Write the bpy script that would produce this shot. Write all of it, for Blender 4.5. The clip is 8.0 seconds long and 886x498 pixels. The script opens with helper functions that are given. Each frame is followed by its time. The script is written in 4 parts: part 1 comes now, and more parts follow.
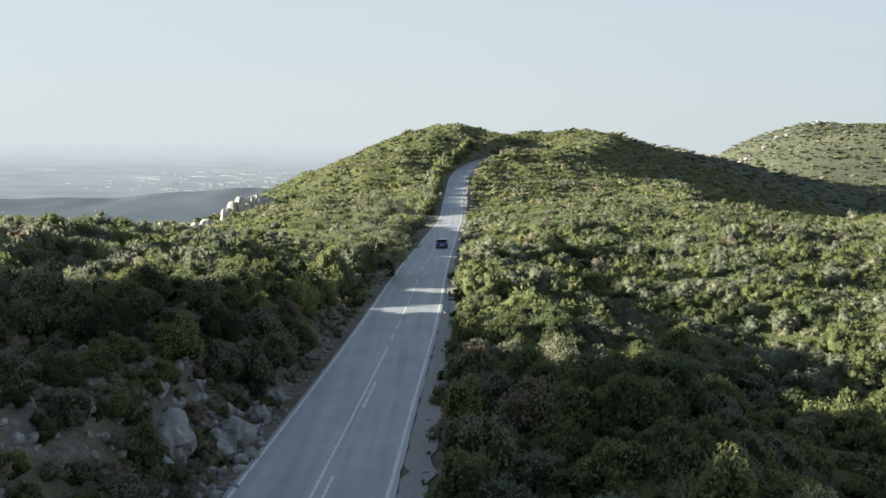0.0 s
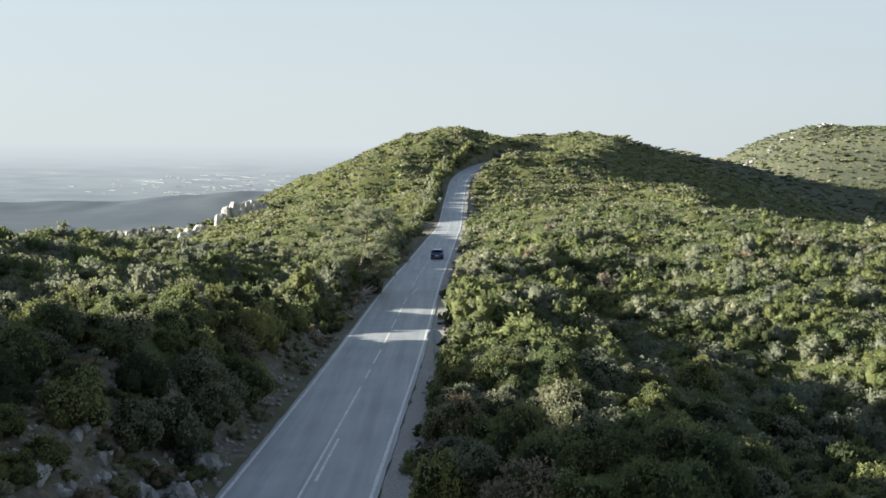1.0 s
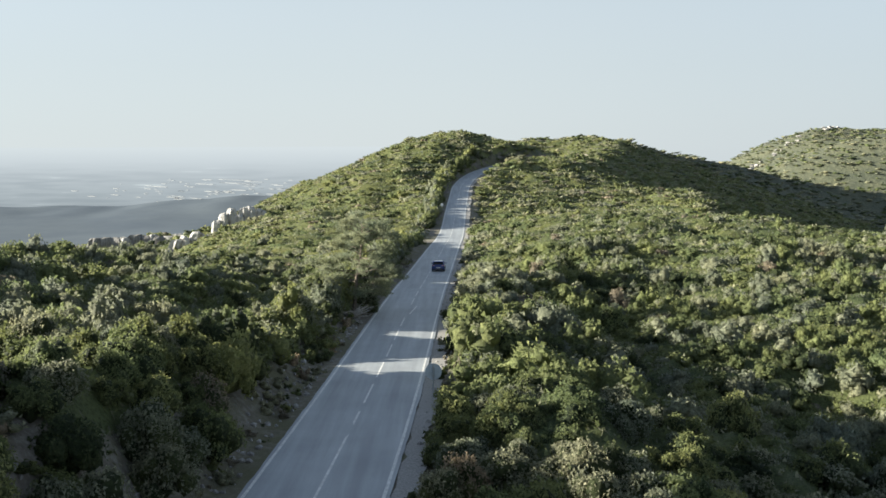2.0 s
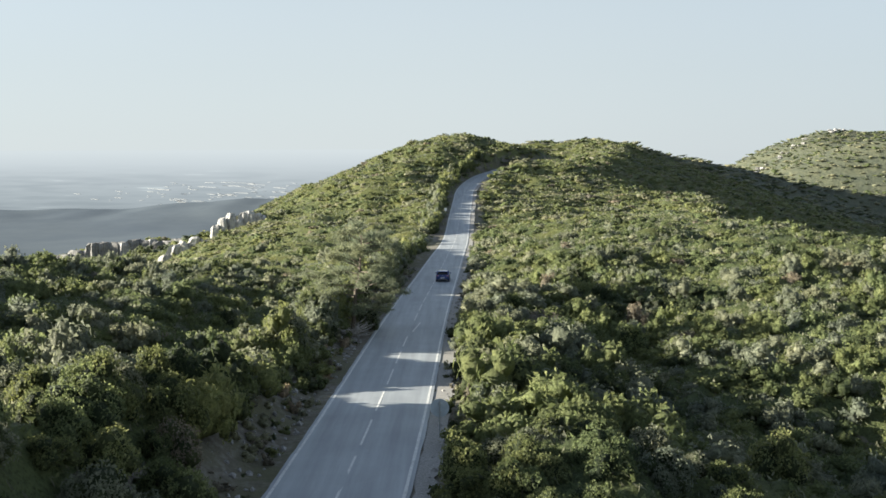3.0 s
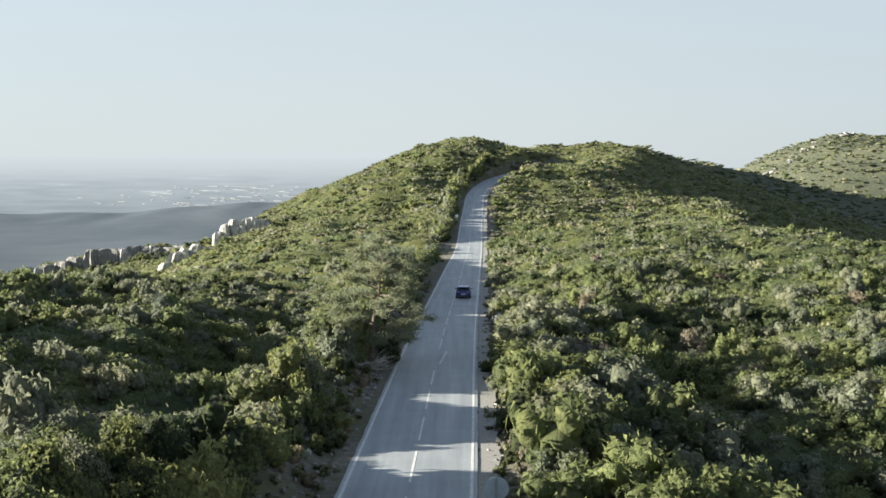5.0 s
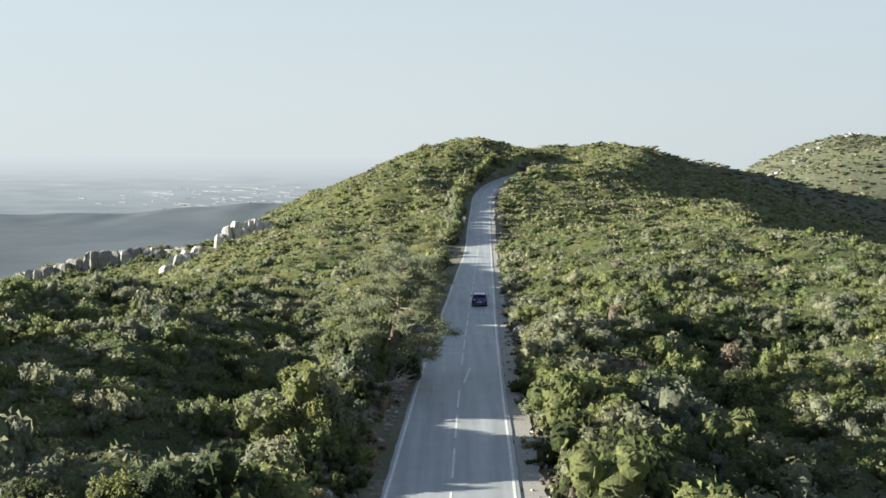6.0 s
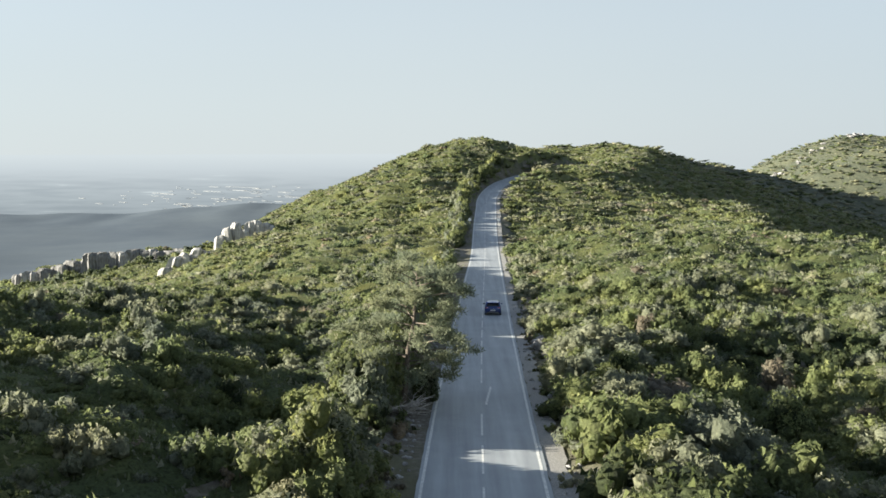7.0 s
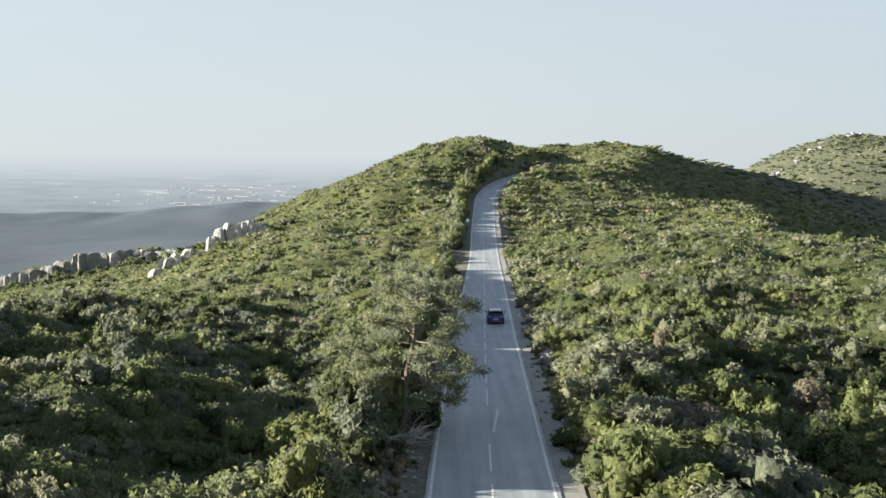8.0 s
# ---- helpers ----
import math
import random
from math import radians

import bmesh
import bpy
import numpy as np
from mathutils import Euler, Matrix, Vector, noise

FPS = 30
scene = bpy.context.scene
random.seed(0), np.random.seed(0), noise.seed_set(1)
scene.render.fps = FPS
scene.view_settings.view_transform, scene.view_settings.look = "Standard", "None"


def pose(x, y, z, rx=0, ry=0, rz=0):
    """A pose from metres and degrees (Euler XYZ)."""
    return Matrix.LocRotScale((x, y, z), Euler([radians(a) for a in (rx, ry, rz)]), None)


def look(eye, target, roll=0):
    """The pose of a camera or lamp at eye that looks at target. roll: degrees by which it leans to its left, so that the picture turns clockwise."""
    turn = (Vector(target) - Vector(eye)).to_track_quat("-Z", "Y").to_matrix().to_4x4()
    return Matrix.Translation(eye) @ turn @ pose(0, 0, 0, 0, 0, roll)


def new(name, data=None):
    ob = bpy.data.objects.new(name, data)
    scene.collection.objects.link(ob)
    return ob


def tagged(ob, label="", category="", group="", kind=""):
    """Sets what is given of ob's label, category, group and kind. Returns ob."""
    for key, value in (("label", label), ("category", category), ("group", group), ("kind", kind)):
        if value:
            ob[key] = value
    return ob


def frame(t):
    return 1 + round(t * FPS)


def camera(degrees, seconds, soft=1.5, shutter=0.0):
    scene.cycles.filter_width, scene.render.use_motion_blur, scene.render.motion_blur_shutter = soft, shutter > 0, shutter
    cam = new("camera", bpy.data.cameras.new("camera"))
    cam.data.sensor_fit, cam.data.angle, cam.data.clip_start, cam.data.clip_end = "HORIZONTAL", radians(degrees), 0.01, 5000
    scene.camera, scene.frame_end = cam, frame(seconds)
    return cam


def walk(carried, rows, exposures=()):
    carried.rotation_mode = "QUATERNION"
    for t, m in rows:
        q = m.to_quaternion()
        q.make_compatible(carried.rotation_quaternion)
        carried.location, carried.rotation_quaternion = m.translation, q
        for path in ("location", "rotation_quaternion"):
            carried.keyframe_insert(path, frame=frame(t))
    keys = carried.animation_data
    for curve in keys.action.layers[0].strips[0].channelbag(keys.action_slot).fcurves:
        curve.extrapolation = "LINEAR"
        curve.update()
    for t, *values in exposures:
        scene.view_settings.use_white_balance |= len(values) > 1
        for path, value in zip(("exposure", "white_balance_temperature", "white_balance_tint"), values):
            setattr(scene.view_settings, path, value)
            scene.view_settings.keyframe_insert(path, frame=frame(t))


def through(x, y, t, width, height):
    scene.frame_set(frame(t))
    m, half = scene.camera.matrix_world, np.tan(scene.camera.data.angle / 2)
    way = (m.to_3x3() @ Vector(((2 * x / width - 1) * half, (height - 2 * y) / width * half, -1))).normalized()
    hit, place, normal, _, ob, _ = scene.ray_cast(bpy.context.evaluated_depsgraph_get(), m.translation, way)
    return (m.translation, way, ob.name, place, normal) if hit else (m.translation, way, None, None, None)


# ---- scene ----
# ---- camera and walk ----
cam = camera(50.0, 8.0, soft=1.6)
EYE, TILT = 12.0, -5.9
ROWS = [
    (0.0, 0, 0, 0, 0, 0, 0),
    (0.5, 0.704, 4.245, 0.593, 0.089, 0.049, 0.027),
    (1.0, 1.194, 8.837, 1.181, 0.216, 0.172, 0.021),
    (1.5, 1.358, 12.568, 1.742, 0.299, 0.294, 0.095),
    (3.0, 1.061, 22.244, 3.187, 0.555, 0.556, 0.144),
    (3.5, 0.714, 24.833, 3.515, 0.622, 0.635, 0.156),
    (4.0, 0.149, 27.36, 3.881, 0.675, 0.698, 0.155),
    (4.5, -0.408, 29.976, 4.181, 0.711, 0.74, 0.143),
    (6.0, -2.821, 38.237, 5.12, 0.816, 0.818, 0.094),
    (6.5, -3.534, 40.924, 5.426, 0.817, 0.819, 0.069),
    (7.0, -4.138, 43.898, 5.764, 0.82, 0.826, 0.063),
    (7.5, -4.555, 46.643, 6.101, 0.685, 0.809, 0.053),
    (8.0, -4.628, 49.714, 6.485, 0.563, 0.761, 0.027),
]
walk(cam, [(t, pose(0, 0, EYE, TILT, 0, 0) @ pose(x, y, z, 90 + pitch, roll, yaw)) for t, x, y, z, yaw, pitch, roll in ROWS],
     exposures=[(0.0, 1.75, 5920, 6), (8.0, 1.75, 5920, 6)])

# ---- world, sun ----
SUN_ELEV, SUN_AHEAD = radians(13.8), radians(1.0)   # low sun, square from the left of the road
sun_dir = Vector((-math.cos(SUN_AHEAD) * math.cos(SUN_ELEV), math.sin(SUN_AHEAD) * math.cos(SUN_ELEV), math.sin(SUN_ELEV)))
world = bpy.data.worlds.new("world")
scene.world = world
world.use_nodes = True
wn = world.node_tree
sky = wn.nodes.new("ShaderNodeTexSky")
sky.sky_type = "NISHITA"
sky.sun_disc = False
sky.sun_elevation = SUN_ELEV
sky.sun_rotation = math.atan2(sun_dir.x, sun_dir.y)
sky.altitude = 400
sky.air_density, sky.dust_density, sky.ozone_density = 1.0, 0.4, 1.6
bg = wn.nodes["Background"]
bg.inputs["Strength"].default_value = 0.0475
pale = wn.nodes.new("ShaderNodeHueSaturation")        # thin haze: the sky's colours are pale all round
pale.inputs["Saturation"].default_value, pale.inputs["Value"].default_value = 0.55, 1.25
wn.links.new(sky.outputs[0], pale.inputs["Color"])
# haze towards the horizon
way = wn.nodes.new("ShaderNodeTexCoord")
axes = wn.nodes.new("ShaderNodeSeparateXYZ")
wn.links.new(way.outputs["Generated"], axes.inputs[0])
thick = wn.nodes.new("ShaderNodeMapRange")
thick.interpolation_type = "SMOOTHSTEP"
for key, value in (("From Min", -0.02), ("From Max", 0.58), ("To Min", 0.92), ("To Max", 0.0)):
    thick.inputs[key].default_value = value
wn.links.new(axes.outputs["Z"], thick.inputs["Value"])
haze = wn.nodes.new("ShaderNodeMix")
haze.data_type = "RGBA"
glow = wn.nodes.new("ShaderNodeMix")                  # the haze is brighter on the sun's side
glow.data_type = "RGBA"
glow.inputs[6].default_value, glow.inputs[7].default_value = (4.42, 4.48, 4.32, 1), (3.72, 3.86, 3.86, 1)
side = wn.nodes.new("ShaderNodeMapRange")
side.interpolation_type = "SMOOTHSTEP"
side.inputs["From Min"].default_value, side.inputs["From Max"].default_value = -0.1, 0.7
wn.links.new(axes.outputs["X"], side.inputs["Value"])
wn.links.new(side.outputs[0], glow.inputs[0])
wn.links.new(glow.outputs[2], haze.inputs[7])
wn.links.new(thick.outputs[0], haze.inputs[0])
wn.links.new(pale.outputs[0], haze.inputs[6])
wn.links.new(haze.outputs[2], bg.inputs["Color"])
sun = new("sun", bpy.data.lights.new("sun", "SUN"))
sun.data.energy, sun.data.angle, sun.data.color = 6.2, radians(0.6), (1.0, 0.87, 0.68)
sun.matrix_world = look(sun_dir * 100, (0, 0, 0))

# ---- materials ----
def material(name):
    m = bpy.data.materials.new(name)
    m.use_nodes = True
    return m, m.node_tree, m.node_tree.nodes["Principled BSDF"]


def noise_node(t, scale, detail=4.0, rough=0.55, coords="Object"):
    tc = t.nodes.new("ShaderNodeTexCoord")
    n = t.nodes.new("ShaderNodeTexNoise")
    n.inputs["Scale"].default_value, n.inputs["Detail"].default_value, n.inputs["Roughness"].default_value = scale, detail, rough
    t.links.new(tc.outputs[coords], n.inputs["Vector"])
    return n


def ramp(t, source, stops):
    r = t.nodes.new("ShaderNodeValToRGB")
    el = r.color_ramp.elements
    while len(el) < len(stops):
        el.new(0.5)
    for e, (p, c) in zip(el, stops):
        e.position, e.color = p, (*c, 1)
    t.links.new(source, r.inputs["Fac"])
    return r


def mixed(t, a, b, fac, how="MIX"):
    m = t.nodes.new("ShaderNodeMix")
    m.data_type, m.blend_type = "RGBA", how
    for sock, v in (("Factor", fac), ("A", a), ("B", b)):
        i = {"Factor": 0, "A": 6, "B": 7}[sock]
        if hasattr(v, "links"):
            t.links.new(v, m.inputs[i])
        else:
            m.inputs[i].default_value = v if i == 0 else (*v, 1)
    return m.outputs[2]


def bumped(t, p, source, strength, distance):
    b = t.nodes.new("ShaderNodeBump")
    b.inputs["Strength"].default_value, b.inputs["Distance"].default_value = strength, distance
    t.links.new(source, b.inputs["Height"])
    t.links.new(b.outputs[0], p.inputs["Normal"])


def plain(name, colour, roughness=0.6, metal=0.0, vary=0.12, scale=6.0):
    m, t, p = material(name)
    n = noise_node(t, scale)
    lo, hi = [c * (1 - vary) for c in colour], [min(1, c * (1 + vary)) for c in colour]
    t.links.new(ramp(t, n.outputs["Fac"], [(0.3, lo), (0.7, hi)]).outputs[0], p.inputs["Base Color"])
    p.inputs["Roughness"].default_value, p.inputs["Metallic"].default_value = roughness, metal
    return m


def leaf_material(name, dark, mid, light, through=0.42):
    """Foliage: each leaf spray has its own tone, each shrub and each patch too."""
    m, t, p = material(name)
    geo = t.nodes.new("ShaderNodeNewGeometry")
    info = t.nodes.new("ShaderNodeObjectInfo")
    tone = ramp(t, geo.outputs["Random Per Island"], [(0.0, dark), (0.5, mid), (1.0, light)]).outputs[0]
    patch = noise_node(t, 0.16, 3.0)
    geo_pos = t.nodes.new("ShaderNodeNewGeometry")
    t.links.new(geo_pos.outputs["Position"], patch.inputs["Vector"])
    shift = ramp(t, patch.outputs["Fac"], [(0.3, (0.72, 0.78, 0.80)), (0.7, (1.22, 1.14, 0.95))]).outputs[0]
    tone = mixed(t, tone, shift, 1.0, "MULTIPLY")
    own = ramp(t, info.outputs["Random"], [(0.0, (0.80, 0.86, 0.84)), (1.0, (1.18, 1.12, 1.0))]).outputs[0]
    tone = mixed(t, tone, own, 1.0, "MULTIPLY")
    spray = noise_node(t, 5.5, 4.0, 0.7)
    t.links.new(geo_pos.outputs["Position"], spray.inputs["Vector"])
    # Noise paints shade into the colour, as in gaps between sprays.
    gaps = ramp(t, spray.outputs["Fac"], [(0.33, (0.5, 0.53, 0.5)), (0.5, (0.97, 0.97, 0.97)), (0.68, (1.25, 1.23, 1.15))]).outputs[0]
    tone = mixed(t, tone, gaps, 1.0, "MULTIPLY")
    bumped(t, p, spray.outputs["Fac"], 1.0, 0.26)
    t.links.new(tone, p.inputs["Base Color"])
    p.inputs["Roughness"].default_value = 0.62
    p.inputs["Specular IOR Level"].default_value = 0.25
    trans = t.nodes.new("ShaderNodeBsdfTranslucent")
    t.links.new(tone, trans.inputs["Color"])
    mix = t.nodes.new("ShaderNodeMixShader")
    mix.inputs[0].default_value = through
    out = t.nodes["Material Output"]
    t.links.new(p.outputs[0], mix.inputs[1])
    t.links.new(trans.outputs[0], mix.inputs[2])
    t.links.new(mix.outputs[0], out.inputs["Surface"])
    return m


LEAF = {
    "olive": leaf_material("leaf_olive", (0.137, 0.165, 0.077), (0.178, 0.207, 0.097), (0.234, 0.257, 0.124)),
    "bright": leaf_material("leaf_bright", (0.193, 0.225, 0.107), (0.246, 0.278, 0.133), (0.306, 0.328, 0.164)),
    "grey": leaf_material("leaf_grey", (0.205, 0.219, 0.170), (0.259, 0.274, 0.212), (0.326, 0.338, 0.278)),
    "dark": leaf_material("leaf_dark_and_inner_shade", (0.039, 0.056, 0.029), (0.074, 0.094, 0.046), (0.121, 0.142, 0.069)),
    "dry": leaf_material("leaf_dry", (0.215, 0.188, 0.159), (0.273, 0.236, 0.202), (0.339, 0.293, 0.255)),
    "pine": leaf_material("leaf_pine", (0.203, 0.235, 0.173), (0.262, 0.293, 0.217), (0.327, 0.356, 0.266)),
}
BARK = plain("bark", (0.14, 0.115, 0.09), 0.9, vary=0.35, scale=9.0)
DEADWOOD = plain("dead_wood", (0.42, 0.39, 0.35), 0.9, vary=0.25, scale=9.0)


def make_soil():
    m, t, p = material("stony_soil")
    big, small, grit = noise_node(t, 0.22, 5), noise_node(t, 2.6, 6, 0.65), noise_node(t, 14.0, 4, 0.7)
    earth = ramp(t, small.outputs["Fac"], [(0.28, (0.075, 0.064, 0.05)), (0.5, (0.14, 0.125, 0.10)), (0.72, (0.26, 0.245, 0.215))]).outputs[0]
    grass = ramp(t, grit.outputs["Fac"], [(0.3, (0.055, 0.06, 0.025)), (0.7, (0.15, 0.14, 0.07))]).outputs[0]
    cover = ramp(t, big.outputs["Fac"], [(0.42, (0, 0, 0)), (0.6, (0.85, 0.85, 0.85))]).outputs[0]
    t.links.new(mixed(t, earth, grass, cover), p.inputs["Base Color"])
    p.inputs["Roughness"].default_value = 0.95
    bumped(t, p, grit.outputs["Fac"], 0.6, 0.06)
    return m


def make_asphalt():
    m, t, p = material("worn_asphalt")
    tc = t.nodes.new("ShaderNodeTexCoord")
    grain, blot = noise_node(t, 55.0, 3, 0.7), noise_node(t, 0.35, 5, 0.6)
    long = noise_node(t, 1.0, 4, 0.6)
    mp = t.nodes.new("ShaderNodeMapping")
    mp.inputs["Scale"].default_value = (1.6, 0.05, 1.0)
    t.links.new(tc.outputs["Object"], mp.inputs["Vector"])
    t.links.new(mp.outputs[0], long.inputs["Vector"])
    base = ramp(t, blot.outputs["Fac"], [(0.3, (0.285, 0.305, 0.325)), (0.7, (0.35, 0.372, 0.392))]).outputs[0]
    lanes = ramp(t, long.outputs["Fac"], [(0.32, (0.78, 0.78, 0.79)), (0.68, (1.12, 1.12, 1.11))]).outputs[0]
    c = mixed(t, base, lanes, 1.0, "MULTIPLY")
    g = ramp(t, grain.outputs["Fac"], [(0.3, (0.8, 0.8, 0.8)), (0.7, (1.15, 1.15, 1.15))]).outputs[0]
    t.links.new(mixed(t, c, g, 1.0, "MULTIPLY"), p.inputs["Base Color"])
    p.inputs["Roughness"].default_value = 0.58
    bumped(t, p, grain.outputs["Fac"], 0.25, 0.01)
    return m


def make_line_paint():
    m, t, p = material("worn_white_paint")
    n = noise_node(t, 7.0, 6, 0.7)
    t.links.new(ramp(t, n.outputs["Fac"], [(0.30, (0.30, 0.30, 0.30)), (0.5, (0.62, 0.62, 0.60)), (0.7, (0.74, 0.74, 0.72))]).outputs[0], p.inputs["Base Color"])
    p.inputs["Roughness"].default_value = 0.7
    return m


def make_limestone(name, tint):
    m, t, p = material(name)
    big, fine = noise_node(t, 0.5, 6, 0.65), noise_node(t, 5.0, 6, 0.7)
    tc = t.nodes.new("ShaderNodeTexCoord")
    mp = t.nodes.new("ShaderNodeMapping")
    mp.inputs["Scale"].default_value = (1.4, 1.4, 0.18)
    t.links.new(tc.outputs["Object"], mp.inputs["Vector"])
    streak = noise_node(t, 1.2, 5, 0.65)
    t.links.new(mp.outputs[0], streak.inputs["Vector"])
    a = ramp(t, big.outputs["Fac"], [(0.3, (0.235, 0.229, 0.222)), (0.65, (0.45, 0.443, 0.43))]).outputs[0]
    a = mixed(t, a, (tint, tint, tint), 1.0, "MULTIPLY")
    b = ramp(t, streak.outputs["Fac"], [(0.34, (0.42, 0.40, 0.38)), (0.6, (1.0, 1.0, 1.0))]).outputs[0]
    t.links.new(mixed(t, a, b, 1.0, "MULTIPLY"), p.inputs["Base Color"])
    p.inputs["Roughness"].default_value = 0.92
    bumped(t, p, fine.outputs["Fac"], 0.7, 0.12)
    return m


def make_far_ground():
    m, t, p = material("scrub_covered_slope")
    big, fine = noise_node(t, 0.05, 5, 0.6), noise_node(t, 0.45, 5, 0.7)
    a = ramp(t, fine.outputs["Fac"], [(0.32, (0.048, 0.057, 0.036)), (0.5, (0.080, 0.088, 0.056)), (0.7, (0.112, 0.116, 0.080))]).outputs[0]
    c = ramp(t, big.outputs["Fac"], [(0.35, (0.8, 0.85, 0.85)), (0.65, (1.2, 1.15, 1.0))]).outputs[0]
    t.links.new(mixed(t, a, c, 1.0, "MULTIPLY"), p.inputs["Base Color"])
    p.inputs["Roughness"].default_value = 0.95
    bumped(t, p, fine.outputs["Fac"], 1.0, 1.2)
    return m


FAR_GROUND = make_far_ground()
OLD_PAINT = plain("faded_old_paint", (0.60, 0.60, 0.58), 0.8, vary=0.22, scale=4.0)
SOIL, ASPHALT, PAINT, LIMESTONE = make_soil(), make_asphalt(), make_line_paint(), make_limestone("limestone", 1.0)
# The same limestone darkened: shade on the crag's face put into its tint.
CRAG = make_limestone("shade_grey_crag", 0.6)
CLIFF = make_limestone("pale_cliff_limestone", 1.2)
GRAVEL = plain("gravel_verge", (0.27, 0.26, 0.245), 0.95, vary=0.3, scale=11.0)


# ---- helpers for meshes ----
rng = np.random.default_rng(7)


def part(name, bm, mat, parent, label=""):
    me = bpy.data.meshes.new(name)
    bm.to_mesh(me)
    bm.free()
    me.materials.append(mat)
    ob = new(name, me)
    ob.parent = parent
    if label:
        ob["label"] = label
    return ob


def mesh_of(name, verts, faces_list, mats, smooth=False):
    """A mesh from arrays: faces_list holds (n x k index array, material index)."""
    me = bpy.data.meshes.new(name)
    me.vertices.add(len(verts))
    me.vertices.foreach_set("co", np.asarray(verts, np.float32).ravel())
    loops = np.concatenate([f.ravel() for f, _ in faces_list]).astype(np.int32)
    sizes = np.concatenate([np.full(len(f), f.shape[1], np.int32) for f, _ in faces_list])
    idx = np.concatenate([np.full(len(f), i, np.int32) for f, i in faces_list])
    me.loops.add(len(loops))
    me.loops.foreach_set("vertex_index", loops)
    me.polygons.add(len(sizes))
    starts = np.concatenate([[0], np.cumsum(sizes)[:-1]]).astype(np.int32)
    me.polygons.foreach_set("loop_start", starts)
    me.polygons.foreach_set("loop_total", sizes)
    me.polygons.foreach_set("material_index", idx)
    me.polygons.foreach_set("use_smooth", np.full(len(sizes), smooth, bool))
    for m in mats:
        me.materials.append(m)
    me.update(calc_edges=True)
    return me


def tube(bm, points, radii, sides=6):
    """A tapered tube along points."""
    rings = []
    pts = [Vector(q) for q in points]
    for i, q in enumerate(pts):
        d = (pts[min(i + 1, len(pts) - 1)] - pts[max(i - 1, 0)]).normalized()
        a = d.orthogonal().normalized()
        b = d.cross(a)
        rings.append([bm.verts.new(q + radii[i] * (math.cos(k * math.tau / sides) * a + math.sin(k * math.tau / sides) * b)) for k in range(sides)])
    for r, s in zip(rings, rings[1:]):
        for k in range(sides):
            bm.faces.new((r[k], r[(k + 1) % sides], s[(k + 1) % sides], s[k]))
    bm.faces.new(rings[0][::-1])
    bm.faces.new(rings[-1])


def box(bm, size, at=(0, 0, 0), bevel=0.0, turn=None):
    m = Matrix.Translation(at) @ (turn if turn else Matrix()) @ Matrix.Diagonal((*size, 1))
    r = bmesh.ops.create_cube(bm, size=1.0, matrix=m)
    if bevel:
        es = list({e for v in r["verts"] for e in v.link_edges})
        bmesh.ops.bevel(bm, geom=es, offset=bevel, segments=2, affect="EDGES", profile=0.5)


def thing(name, at, label, category, group="", turn=0.0):
    ob = new(name)
    ob.matrix_basis = pose(*at, 0, 0, turn)
    return tagged(ob, label, category, group)


# ---- the lie of the land ----
def smooth(a, b, v):
    u = np.clip((np.asarray(v, float) - a) / (b - a), 0, 1)
    return u * u * (3 - 2 * u)


def bell(v, mid, width):
    return np.exp(-0.5 * ((np.asarray(v, float) - mid) / width) ** 2)


def soft(v, width):
    return width * np.logaddexp(0, np.asarray(v, float) / width)


CENTRE = [(-8.5, -80, 3.0), (-6.2, -20, 1.6), (-5.2, 10, 0.9), (-4.5, 31, 0.3), (-4.0, 47, -0.25), (-3.45, 63, -0.6), (-3.1, 77.5, -1.0), (-2.65, 100, -1.6),
          (-2.1, 121, -2.15), (-1.5, 141, -2.9), (0.1, 190, -4.2), (1.9, 245, -5.5), (3.2, 290, -2.6), (4.4, 320, 0.35), (5.6, 345, 2.75),
          (9.6, 375, 5.5), (16.5, 395, 8.0), (28, 411, 10.3), (46, 424, 11.3), (56, 440, 10.6), (58, 470, 10.0), (50, 500, 8.0)]


def spline(points, step=1.0):
    p = np.array([points[0], *points, points[-1]], float)
    out = []
    for a, b, c, d in zip(p, p[1:], p[2:], p[3:]):
        n = max(2, int(np.linalg.norm(c - b) / step))
        for u in np.arange(n) / n:
            out.append(0.5 * (2 * b + (c - a) * u + (2 * a - 5 * b + 4 * c - d) * u * u + (3 * b - a - 3 * c + d) * u ** 3))
    return np.array([*out, p[-1]])


ROAD = spline(CENTRE)
TANGENT = np.gradient(ROAD[:, :2], axis=0)
TANGENT /= np.linalg.norm(TANGENT, axis=1)[:, None]
SIDE = np.stack([TANGENT[:, 1], -TANGENT[:, 0]], 1)      # to the right of the way
HALF = 2.8                                              # from the middle to the edge line


def by_road(x, y):
    """Signed distance to the road's middle (right is plus) and the road's height there."""
    x, y = np.ravel(x).astype(float), np.ravel(y).astype(float)
    off, high = np.empty(len(x)), np.empty(len(x))
    for a in range(0, len(x), 4000):
        d = (x[a:a + 4000, None] - ROAD[None, :, 0]) ** 2 + (y[a:a + 4000, None] - ROAD[None, :, 1]) ** 2
        k = d.argmin(1)
        s = (x[a:a + 4000] - ROAD[k, 0]) * SIDE[k, 0] + (y[a:a + 4000] - ROAD[k, 1]) * SIDE[k, 1]
        off[a:a + 4000] = np.sqrt(d.min(1)) * np.where(s < 0, -1, 1)
        high[a:a + 4000] = ROAD[k, 2]
    return off, high


